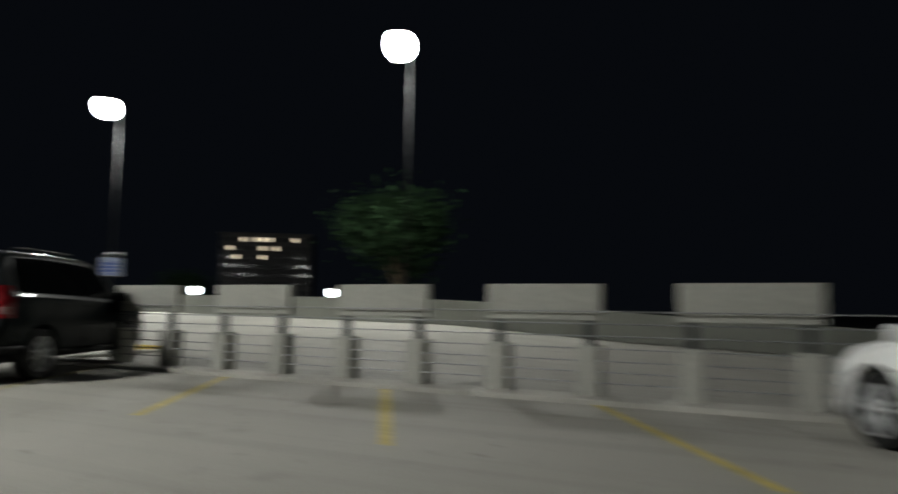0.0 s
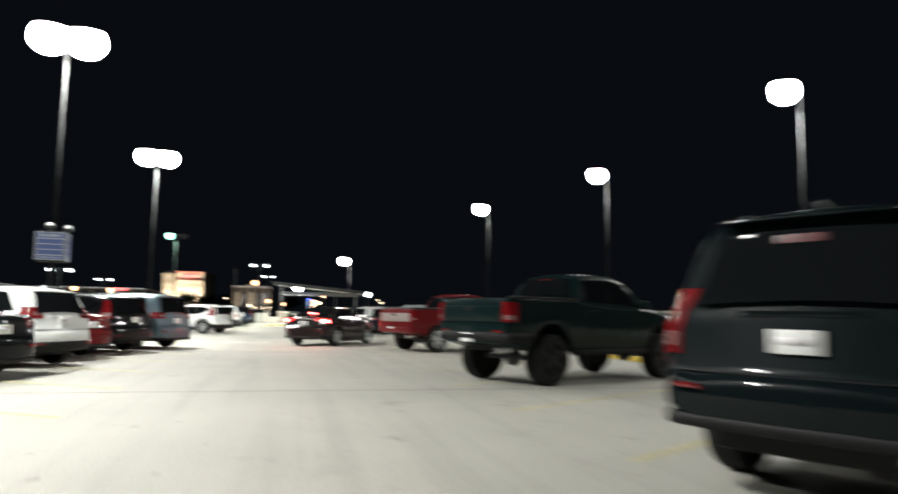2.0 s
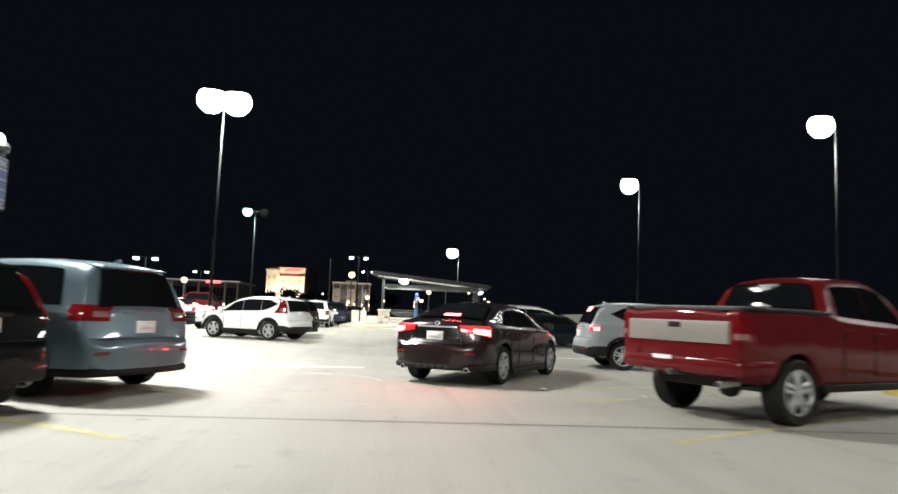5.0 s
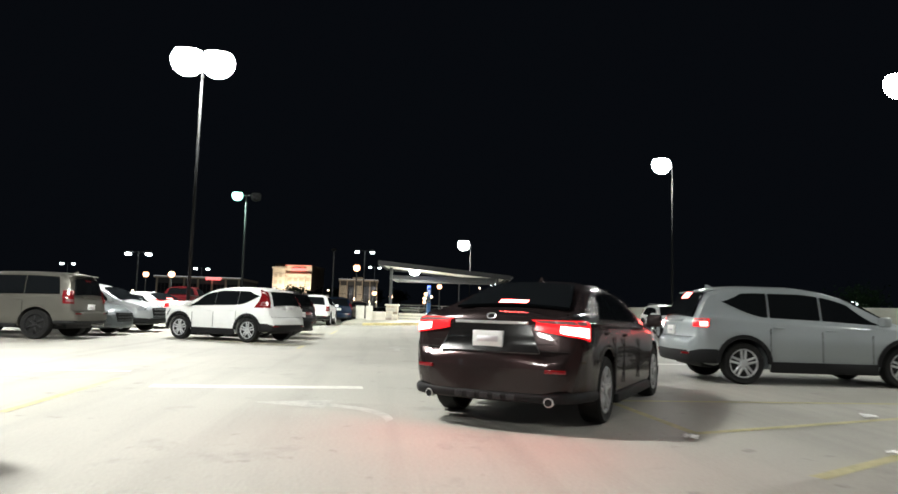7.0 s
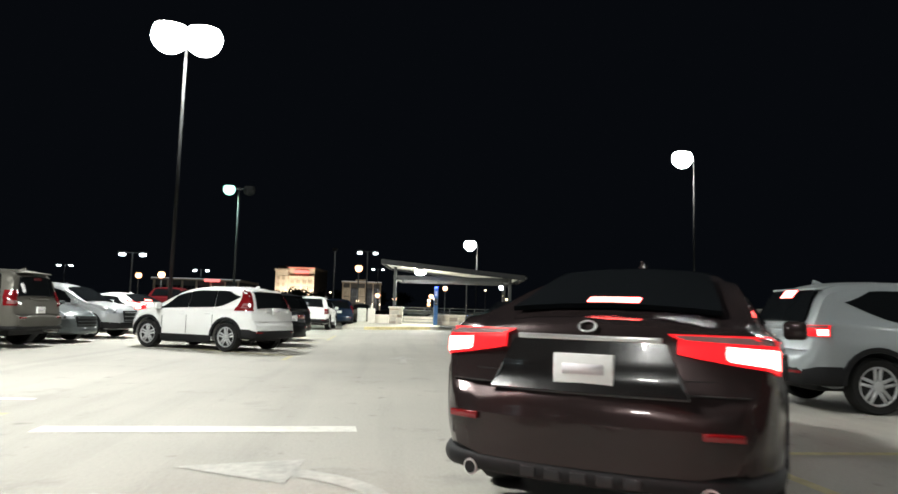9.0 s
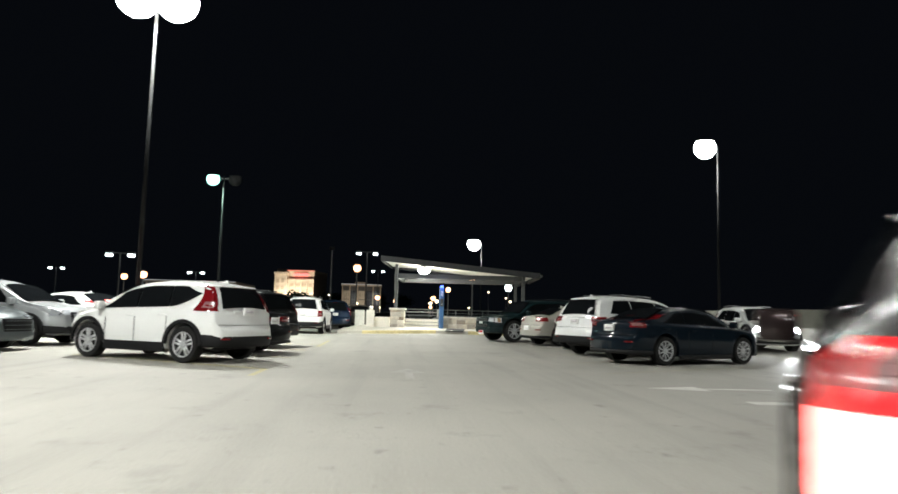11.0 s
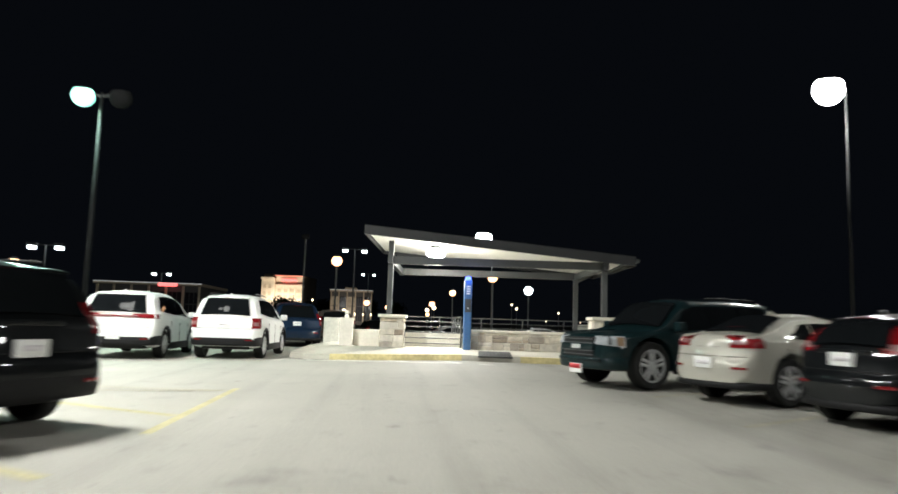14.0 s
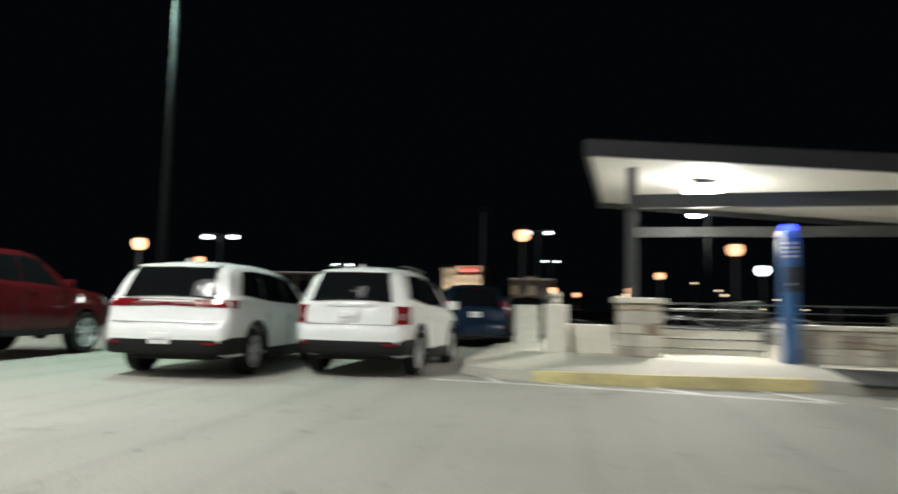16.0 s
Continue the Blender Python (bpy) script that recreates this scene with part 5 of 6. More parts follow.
    for n in range(5 if kind == "boxy" else 3):
        z = gz0 + (gz1 - gz0) * (n + 0.5) / (5 if kind == "boxy" else 3)
        add("grille_bar", boxed(-gx * 0.96, gx * 0.96, b.L + 0.006, b.L + 0.022, z - 0.008, z + 0.008, 0.003), M["chrome"] if kind == "pickup" else M["steel_grey"] if kind == "boxy" else P[colour], grille)
    # plates, badges and small fittings
    px, pz = plate
    py = b.rear(pz - 0.08)
    p = add("number_plate", boxed(px - 0.152, px + 0.152, py - 0.024, py + 0.02, pz - 0.077, pz + 0.077, 0.004), M["plate"], lab="white number plate")
    add("plate_bar", boxed(px - 0.105, px + 0.105, py - 0.026, py - 0.022, pz - 0.022, pz + 0.028), M["plate_bar"], p)
    if front_plate:
        z = gz0 - 0.2
        p = add("front_plate", boxed(-0.152, 0.152, b.L + 0.01, b.L + 0.045, z - 0.075, z + 0.075, 0.004), M["plate"], lab="front plate")
        add("plate_band", boxed(-0.14, 0.14, b.L + 0.04, b.L + 0.05, z - 0.005, z + 0.068), M[front_plate], p, "red upper band")
    for s in (-1, 1):
        if boot_trim or (kind in ("pickup", "boxy") and s > 0):
            x, zx = s * b.W * 0.33, zb - (0.035 if boot_trim else 0.09)
            pipe = add("exhaust_pipe", rod((x, -0.015, zx), (x, 0.35, zx + 0.02), 0.042, segs=16), M["chrome"])
            # Black plug: the shade inside the solid pipe, put into colour.
            add("pipe_mouth", rod((x, -0.018, zx), (x, 0.05, zx + 0.002), 0.034, segs=14), M["black"], pipe)
        x, zr = s * b.W * 0.36, zb + (0.09 if k["clad"] and clad else 0.22)
        add("reflector", boxed(x - 0.09, x + 0.09, -0.024, 0.02, zr, zr + 0.035, 0.005), M["tail"])
    yb = r0 + 0.12 if kind == "sedan" else r1 - 0.01
    add("high_brake_lamp", top_pane(b, yb - (0.09 if lit else 0.015), yb, 0.2, 0.016, -0.15, 0.15), M["tail_core"] if lit else M["tail_dark"])
    if boot_trim:
        zc = tz1 - 0.035
        add("boot_strip", boxed(-0.37, 0.37, b.rear(zc) - 0.022, b.rear(zc) + 0.02, zc - 0.012, zc + 0.014, 0.006), M["chrome"], lab="chrome strip between the tail lamps")
        # A thin black slab stands for the hollow's shade on unbroken paint.
        rows = [(pz - 0.115 + (zc - 0.02 - pz + 0.115) * g / 6, 0.50 - 0.11 * g / 6) for g in range(7)]
        add("plate_recess", slab([[(e * (j / 4 - 1), b.rear(z) - 0.003, z) for j in range(9)] for z, e in rows], 0.02), M["gloss_black"])
        edge = [(-rows[-1][1], rows[-1][0]), (-rows[0][1], rows[0][0]), (rows[0][1], rows[0][0]), (rows[-1][1], rows[-1][0])]
        # Grey rods paint the highlight along the hollow's rim.
        for (xa, za), (xb, zb2) in zip(edge, edge[1:]):
            add("recess_edge", rod((xa, b.rear(za) - 0.006, za), (xb, b.rear(zb2) - 0.006, zb2), 0.006, segs=8), M["steel_grey"])
        for xa in (-0.36, 0.27):
            add("lettering_bar", boxed(xa, xa + 0.11, b.rear(pz) - 0.012, b.rear(pz) + 0.01, pz - 0.075, pz - 0.055, 0.002), M["chrome"], lab="chrome lettering bar")
        for n in range(5):
            add("diffuser_slot", boxed(-0.30 + n * 0.13, -0.22 + n * 0.13, -0.012, 0.03, zb - 0.03, zb + 0.02, 0.004), M["rim_dark"])
        ring = lathe([(0.046, -0.006), (0.05, 0.0), (0.046, 0.006), (0.038, 0.005), (0.038, -0.005)], 20, "z", False)
        ring.transform(Matrix.Translation((0, b.rear(tz1 + 0.025) - 0.012, tz1 + 0.025)) @ Matrix.Rotation(math.pi / 2 - 0.5, 4, "X") @ Matrix.Diagonal((1.0, 0.7, 1, 1)))
        add("badge", ring, M["chrome"], lab="plain oval chrome badge")
    if kind in ("suv", "crossover", "boxy", "van", "hatch"):
        zw = b.top(r0) + 0.02
        add("wiper", rod((-0.28, r0 + 0.01, b.crown(r0, 0.28) + 0.03), (0.18, r0 + 0.05, b.crown(r0 + 0.05, 0.1) + 0.035), 0.009, segs=6), M["black"])
        hz = b.top(r0) - 0.07
        add("hatch_trim", boxed(-0.38, 0.38, b.rear(hz) - 0.022, b.rear(hz) + 0.03, hz - 0.03, hz + 0.02, 0.008), M["chrome"] if chrome_tail else P[colour])
    else:
        add("boot_gap", boxed(-b.W * 0.36, b.W * 0.36, b.rear(0.80) - 0.003, b.rear(0.80) + 0.02, 0.797, 0.803), M["seam"], body)
    if kind in ("suv", "crossover", "boxy", "hatch", "van"):
        e = b.half(r1 + 0.1, b.top(r1 + 0.1)) * 0.86
        za = b.top(r1 + 0.16)
        add("roof_spoiler", hexa([(-e, r1 - 0.06, za - 0.075), (e, r1 - 0.06, za - 0.075), (e, r1 + 0.3, za - 0.06), (-e, r1 + 0.3, za - 0.06), (-e * 0.97, r1 - 0.05, za - 0.045), (e * 0.97, r1 - 0.05, za - 0.045), (e * 0.97, r1 + 0.32, za - 0.0), (-e * 0.97, r1 + 0.32, za - 0.0)], 0.012), P[colour])
    if tail_bar:
        z0, z1 = tail_bar
        y = b.rear((z0 + z1) / 2)
        add("tail_bar", boxed(-b.W / 2 + 0.22, b.W / 2 - 0.22, min(b.rear(z0), y) - 0.02, y + 0.03, z0, z1, 0.012), M["tail"], lab="full-width red tail lamp bar")
    if kind != "pickup":
        yf = r1 + 0.30
        zf = b.crown(yf, 0) - 0.01
        add("antenna_fin", hexa([(-0.03, yf - 0.07, zf), (0.03, yf - 0.07, zf), (0.03, yf + 0.10, zf), (-0.03, yf + 0.10, zf), (-0.006, yf - 0.06, zf + 0.065), (0.006, yf - 0.06, zf + 0.065), (0.006, yf - 0.03, zf + 0.06), (-0.006, yf - 0.03, zf + 0.06)], 0.004), P[colour])
    if rails:
        for s in (-1, 1):
            pts = [(s * (b.half(y, b.top(y)) - 0.03), y, b.top(y) + 0.012) for y in (0.8 * sy, 1.2 * sy, 1.8 * sy, 2.3 * sy)]
            bm = bmesh.new()
            for a, c in zip(pts, pts[1:]):
                tube(bm, a, c, 0.017, segs=8)
            add("roof_rail", bm, M["black"] if colour != "white" else M["steel_grey"])
    if kind == "pickup":
        add("tailgate_band", boxed(-b.W / 2 + 0.2, b.W / 2 - 0.2, -0.02, 0.03, 0.98 * sz, 1.25 * sz, 0.01), M["silver_panel"] if chrome_tail else P[colour])
        add("tailgate_handle", boxed(-0.1, 0.1, -0.03, 0.02, 1.16 * sz, 1.23 * sz, 0.008), M["black"])
        if bed_cover:
            add("bed_cover", boxed(-b.W / 2 + 0.14, b.W / 2 - 0.14, 0.12, 1.95 * sy, 1.38 * sz, 1.44 * sz, 0.015), M["steel_grey"])
        for s in (-1, 1):
            x0, x1 = sorted((s * (b.W / 2 - 0.13), s * (b.W / 2 - 0.02)))
            add("bed_rail", boxed(x0, x1, 0.08, 2.0 * sy, 1.375 * sz, 1.425 * sz, 0.015), M["black"])
        add("tow_hitch", boxed(-0.035, 0.035, -0.12, 0.4, zb - 0.02, zb + 0.05, 0.006), M["steel_grey"])
    # wheels
    for s in (-1, 1):
        for ya in (b.ro, b.ro + b.wb):
            tyre = new("tyre", WHEEL["tyre"])
            tyre.parent = root
            wx = b.W / 2 - 0.13
            tyre.matrix_local = Matrix.Translation((s * wx, ya - b.L / 2, b.r)) @ Matrix.Rotation(0 if s > 0 else math.pi, 4, "Z") @ Matrix.Diagonal((b.r * 1.12, b.r, b.r, 1))
            r = new("rim", WHEEL["dark" if dark_rim else rim])
            r.parent = tyre
            d = new("brake_disc", WHEEL["disc"])
            d.parent = tyre
    return root


# south row beside the fence and the kerb
car("suv", "boxy", (3.17, -5.98), 63, "black_green", "big dark green-black suv parked with its tail to the lane", scale=(1, 1, 1.04), rails=True, rim="ten", tail=(0.95, 1.42, 0.16), plate=(0.0, 1.06), clad=False)
car("pickup_truck", "pickup", (3.36, 2.15), 64, "green", "lifted dark green pickup truck with black wheels", scale=(0.97, 0.92, 1), lift=0.12, wheel_r=0.45, tail=(0.98, 1.32, 0.18), plate=(-0.08, 0.70), dark_rim=True)
car("pickup_truck", "pickup", (3.76, 12.92), 65, "red", "deep red crew-cab pickup truck with bright wheels", scale=(1, 0.91, 1), tail=(1.0, 1.32, 0.18), plate=(-0.2, 0.72), chrome_tail=True, bed_cover=True)
car("car", "sedan", (6.4, -17.6), 58, "white", "white sedan parked with its nose to the fence", anchor="nose")
car("car", "sedan", (-4.24, 3.11), -65, "black", "shiny black sedan parked with its tail to the lane", plate=(0.0, 0.84))
car("suv", "suv", (-4.14, 6.11), -65, "white", "white crossover suv with dark lower trim", tail=(1.0, 1.22, 0.36), rails=True, plate=(0.0, 0.98))
car("car", "sedan", (-4.30, 9.05), -65, "red_bright", "bright red sedan parked with its tail to the lane", scale=(1, 0.95, 0.97), tail=(0.80, 1.02, 0.24), plate=(0.0, 0.82))
car("suv", "crossover", (-3.79, 11.46), -65, "black", "black compact suv with tall tail lamps", scale=(1.06, 1.02, 1.0), tail=(0.95, 1.45, 0.14), plate=(0.05, 0.92), kick=0.25)
car("minivan", "van", (-2.99, 13.81), -65, "blue_grey", "blue-grey minivan parked at the row's end", tail=(0.95, 1.15, 0.42), plate=(0.0, 0.88))
# vehicles in the crossing
car("car", "sedan", (0.90, 16.05), 31, "brown_black", "shiny dark sedan with lit brake lamps standing in the lane", tail=(0.83, 1.02, 0.44), lit=True, plate=(0.0, 0.83), wing=0.5, boot_trim=True)
car("suv", "crossover", (5.0, 21.7), 94, "mid_silver", "silver-grey suv with lit lamps crossing the lane", lit=True, scale=(1.03, 1.03, 1.0), tail=(0.93, 1.07, 0.2))
car("suv", "suv", (11.75, 36.3), 186, "white", "white suv with lit headlamps on the far drive", scale=(0.86, 0.88, 0.85), headlit=True, anchor="nose", rails=True)
# north row on the right
car("car", "sedan", (5.02, 32.22), 66, "navy", "very dark blue sedan parked with its tail to the lane", scale=(0.98, 0.96, 0.94), rim="ten", plate=(0.0, 0.84))
car("suv", "suv", (4.88, 34.84), 65, "white", "white three-row suv with red tail lamps", scale=(1.07, 1.08, 1.0), tumble=0.6, tail=(0.88, 1.06, 0.34), wing=0.3, rails=True, plate=(0.0, 0.92))
car("car", "hatch", (5.18, 37.48), 76, "black", "small black hatchback parked between larger cars", scale=(0.87, 0.9, 0.9), plate=(0.0, 0.78))
car("car", "sedan", (4.57, 39.51), 68, "champagne", "pale champagne sedan parked with its tail to the lane", scale=(0.82, 0.85, 0.90), tail=(0.80, 0.97, 0.36), plate=(0.0, 0.58))
car("suv", "boxy", (3.29, 41.43), 248, "teal", "big dark green suv backed in with its nose to the lane", scale=(0.82, 0.84, 0.81), anchor="nose", front_plate="plate_red", rails=True)
# north row on the left
car("suv", "crossover", (-2.72, 30.04), -63, "white", "white compact suv with tall red tail lamps", scale=(1, 0.93, 0.95), tail=(0.98, 1.50, 0.15), plate=(0.0, 0.98), kick=0.34)
car("car", "sedan", (-2.71, 33.11), -65, "black", "black sedan with wide red tail lamps", scale=(1.03, 1.0, 0.89), tail=(0.76, 0.88, 0.58), plate=(0.0, 0.78), tail_bar=(0.77, 0.86))
car("suv", "suv", (-2.97, 36.31), -65, "black", "big black suv with white plate", scale=(1.05, 1.04, 0.96), tail=(0.9, 1.2, 0.16), plate=(0.0, 0.78), rails=True)
car("suv", "boxy", (-8.05, 29.6), -85, "bronze", "grey-bronze luxury suv parked with its tail to the aisle", dark_rim=True, scale=(0.98, 0.93, 0.94), tail=(0.95, 1.3, 0.2))
car("car", "sedan", (-8.1, 32.2), 99, "grey", "dark grey sedan with its nose toward the lane", anchor="nose")
car("suv", "crossover", (-7.95, 35.0), 99, "silver", "silver crossover with its nose toward the lane", anchor="nose")
car("car", "sedan", (-8.2, 38.6), -62, "white", "white sedan with lit brake lamps farther along the row", lit=True)
# end row by the island
car("suv", "suv", (-6.35, 47.2), -3, "white", "white luxury crossover with a full-width red lamp bar", scale=(1.06, 1.13, 1.02), tail=(0.98, 1.10, 0.93), plate=(0.0, 0.56), wing=0.3)
car("suv", "suv", (-4.05, 48.3), 2, "white", "white suv with square red tail lamps by the island", scale=(1.0, 1.03, 1.03), tail=(0.80, 1.07, 0.2), rails=True, plate=(0.0, 0.9))
car("minivan", "van", (-3.2, 57.0), -12, "blue_dark", "dark blue minivan parked behind the walk", tail=(0.85, 1.3, 0.13), plate=(0.0, 0.9))
car("car", "hatch", (-1.9, 59.5), -8, "bronze", "small brown car behind the minivan", plate=(0.0, 0.8))
car("pickup_truck", "pickup", (-10.95, 46.0), -3, "maroon", "red crew-cab pickup truck beside the white crossover")
# cars in the lower lot behind the shelter
car("car", "sedan", (2.2, 71.5), 80, "silver", "pale silver car in the lower lot behind the rails", ground=-0.5)
car("car", "sedan", (8.5, 76.0), 82, "white", "white car in the lower lot behind the rails", ground=-0.5)
car("suv", "suv", (-1.5, 80.0), 70, "black", "dark suv in the lower lot behind the rails", ground=-0.5)

for s in (-0.6, 0.6):
    lamp("brake_light", "AREA", pose(0.90, 16.05, 0, 0, 0, -31) @ pose(s, -0.0, 0.93, -72), 7.0, (1.0, 0.05, 0.04), 0.26, 0.1)
lamp("headlamp_beam", "SPOT", look((11.75, 36.1, 0.72), (11.4, 27.0, 0.1)), 800.0, (0.95, 0.98, 1.0), 0.12, None, 70.0)

# ---- section sign on the lamp pole ----


def section_sign(x, y, z, turn):
    root = thing("section_sign", pose(x, y, z, 0, 0, turn), "boxed parking section sign with blue bands on the lamp pole", "sign")
    part("box", boxed(-0.5, 0.5, -0.5, 0.5, 0.0, 1.1, 0.02), M["pole"], root)
    for a in range(4):
        m = Matrix.Rotation(a * math.pi / 2, 4, "Z")
        bm = boxed(-0.47, 0.47, -0.515, -0.49, 0.04, 1.06, 0.006)
        bm.transform(m)
        face = part("face", bm, M["sign_white"], root)
        for k, (lo, hi) in enumerate(((0.07, 0.20), (0.235, 0.405), (0.435, 0.605), (0.635, 0.805), (0.84, 1.03))):
            bm = boxed(-0.43, 0.43, -0.522, -0.512, lo, hi)
            bm.transform(m)
            band = part("band", bm, M["sign_blue"], face, "blue band")
            for n in range(5 if k in (0, 4) else 0):
                bm = boxed(-0.34 + 0.14 * n, -0.24 + 0.14 * n, -0.526, -0.521, lo + 0.045, hi - 0.045)
                bm.transform(m)
                part("lettering_bar", bm, M["sign_white"], band)
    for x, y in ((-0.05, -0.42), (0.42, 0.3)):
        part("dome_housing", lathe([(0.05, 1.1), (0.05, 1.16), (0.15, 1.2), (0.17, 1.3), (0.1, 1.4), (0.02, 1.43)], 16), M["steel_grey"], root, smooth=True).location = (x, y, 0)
    return root


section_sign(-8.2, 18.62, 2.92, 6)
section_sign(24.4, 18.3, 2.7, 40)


def road_sign(x, y):
    z = rise(x, y)
    root = thing("road_sign", pose(x, y, z, 0, 0, 30), "small road sign on a thin post in a yellow base", "sign")
    part("base", lathe([(0.24, 0), (0.24, 0.05), (0.12, 0.2), (0.06, 0.22)], 16), M["yellow"], root, smooth=True)
    part("post", rod((0, 0, 0.2), (0, 0, 2.1), 0.025, segs=8), M["steel_grey"], root)
    part("plate", boxed(-0.2, 0.2, 0.026, 0.034, 1.55, 2.2, 0.0), M["pole"], root)


road_sign(14.6, 21.5)



def pale_scrap(x, y, size, seed):
    """A crumpled scrap: a small sheet whose points are pushed up and about."""
    r = random.Random(seed)
    bm = bmesh.new()
    n = 6
    grid = [[bm.verts.new((size * (i / n - 0.5) + r.uniform(-0.01, 0.01), size * 0.7 * (j / n - 0.5) + r.uniform(-0.01, 0.01), r.uniform(0.004, 0.045))) for i in range(n + 1)] for j in range(n + 1)]
    for j in range(n):
        for i in range(n):
            bm.faces.new((grid[j][i], grid[j][i + 1], grid[j + 1][i + 1], grid[j + 1][i]))
    ob = part("pale_scrap", bm, M["plate"])
    ob.matrix_world = pose(x, y, rise(x, y), 0, 0, seed * 37)
    tagged(ob, "small pale crumpled scrap lying on the deck", "litter", "paper scraps")


# Small pale bits on the deck, built as crumpled scraps.
for n, (x, y, size) in enumerate(((4.2, 15.1, 0.14), (5.5, 17.2, 0.16), (2.75, 15.75, 0.12))):
    pale_scrap(x, y, size, n + 2)

# ---- far lamps ----


def globe_lamp(x, y, z, r=0.28, label="sodium globe lamp on a dark post", mat="globe", base=-0.5, power=0.0):
    root = thing("globe_lamp", pose(x, y, base), label, "street lamp", "globe lamps beyond the deck")
    part("post", rod((0, 0, 0), (0, 0, z - base - r * 0.8), 0.07, 0.05, 8), M["steel_grey"], root)
    bm = bmesh.new()
    bmesh.ops.create_uvsphere(bm, u_segments=16, v_segments=10, radius=r)
    bmesh.ops.translate(bm, verts=bm.verts[:], vec=(0, 0, z - base))
    part("globe", bm, M[mat], root, "glowing globe", smooth=True)
    part("cap", lathe([(r * 0.8, z - base + r * 0.75), (r * 0.3, z - base + r * 1.15)], 12), M["steel_grey"], root)
    if power:
        lamp("globe_light", "POINT", pose(x, y, z - r - 0.15), power, SODIUM, 0.3)


for x, y, z, r in ((-2.7, 70.0, 4.45, 0.55), (6.05, 68.0, 3.7, 0.5), (6.05, 90.0, 3.7, 0.5), (5.7, 110.0, 3.2, 0.6), (-1.8, 110.0, 3.1, 0.6), (-15.2, 60.0, 3.0, 0.42), (-23.0, 78.0, 3.6, 0.5), (0.6, 112.0, 2.7, 0.5), (6.4, 128.0, 2.2, 0.5)):
    globe_lamp(x, y, z, r * 0.55)
globe_lamp(11.7, 85.0, 3.9, 0.35, "white globe lamp on a dark post", "far_white")
globe_lamp(40.0, 66.0, 2.5, 0.35, "white globe lamp beyond the parapet", "far_white")
globe_lamp(42.2, 30.7, 2.45, 0.42, "white globe lamp beyond the parapet", "far_white")
globe_lamp(50.2, 21.8, 2.45, 0.42, "white globe lamp beyond the parapet", "far_white")
globe_lamp(41.4, 42.6, 2.6, 0.3, "white globe lamp beyond the parapet", "far_white")

for x, z, r in ((7.08, 3.0, 0.3), (8.2, 3.4, 0.32), (20.7, 4.3, 0.16), (21.5, 3.7, 0.2), (-10.9, 4.0, 0.16), (-5.96, 2.6, 0.22), (17.5, 5.3, 0.16), (26.4, 1.9, 0.14), (28.4, 3.2, 0.14), (32.0, 1.9, 0.14), (-16.0, 2.4, 0.18), (-24.0, 2.6, 0.16), (-46.0, 2.8, 0.2), (14.0, 2.4, 0.15)):
    globe_lamp(x, 140.0, z, r, "tiny far lamp on a dark post among trees", "far_warm")


def far_double(x, y, z, w=2.2):
    root = thing("double_lamp", pose(x, y, -0.5), "distant dark lamp pole with two white heads", "street lamp", "far double lamps")
    h = z + 0.5
    part("pole", rod((0, 0, 0), (0, 0, h), 0.11, 0.08, 8), M["steel_grey"], root)
    part("arm", rod((-w / 2, 0, h), (w / 2, 0, h), 0.06, segs=6), M["steel_grey"], root)
    for s in (-1, 1):
        head = part("head", boxed(s * w / 2 - 0.35, s * w / 2 + 0.35, -0.3, 0.3, h - 0.1, h + 0.15, 0.03), M["steel_grey"], root)
        part("lens", boxed(s * w / 2 - 0.3, s * w / 2 + 0.3, -0.32, 0.28, h - 0.38, h - 0.1, 0.1), M["far_white"], head, "glowing lens")


for x, y, z in ((-3.4, 110.0, 9.2), (-3.0, 170.0, 10.4), (-28.0, 90.0, 6.5), (-34.0, 140.0, 7.4), (-62.0, 150.0, 8.0), (-75.0, 110.0, 7.5)):
    far_double(x, y, z)
root = thing("mast", pose(-5.1, 75.0, -0.5), "slim dark mast with a small box at its top", "mast")
part("pole", rod((0, 0, 0), (0, 0, 6.8), 0.07, 0.05, 8), M["steel_grey"], root)
part("box", boxed(-0.22, 0.22, -0.15, 0.15, 6.7, 7.0, 0.02), M["pole"], root)

# ---- far buildings ----


def building(name, x, y, w, d, h, storeys, bays, label, wall, lit=0.0, turn=0.0, z0=-0.5, seed=1, dark=0.0):
    """A block with recessed windows, string courses and a parapet."""
    root = thing(name, pose(x, y, z0, 0, 0, turn), label, "building")
    part("wall", boxed(0, w, 0, d, 0, h, 0.0), M[wall], root)
    part("parapet", boxed(-w * 0.01, w * 1.01, -0.4, d, h, h + h * 0.035, 0.0), M[wall], root)
    r = random.Random(seed)
    sw, sh = w / bays, h / storeys
    for i in range(bays):
        for j in range(storeys):
            stair = bays * 0.34 < i < bays * 0.52
            mat = M["window_lit"] if r.random() < lit * (2.6 if stair else 0.3) and j >= dark * storeys else M["window_dark"]
            win = part("window", boxed(i * sw + sw * 0.28, i * sw + sw * 0.72, -0.12, 0.1, j * sh + sh * 0.3, j * sh + sh * 0.78), mat, root)
            part("sill", boxed(i * sw + sw * 0.24, i * sw + sw * 0.76, -0.3, 0.0, j * sh + sh * 0.24, j * sh + sh * 0.3), M[wall], win)
    return root


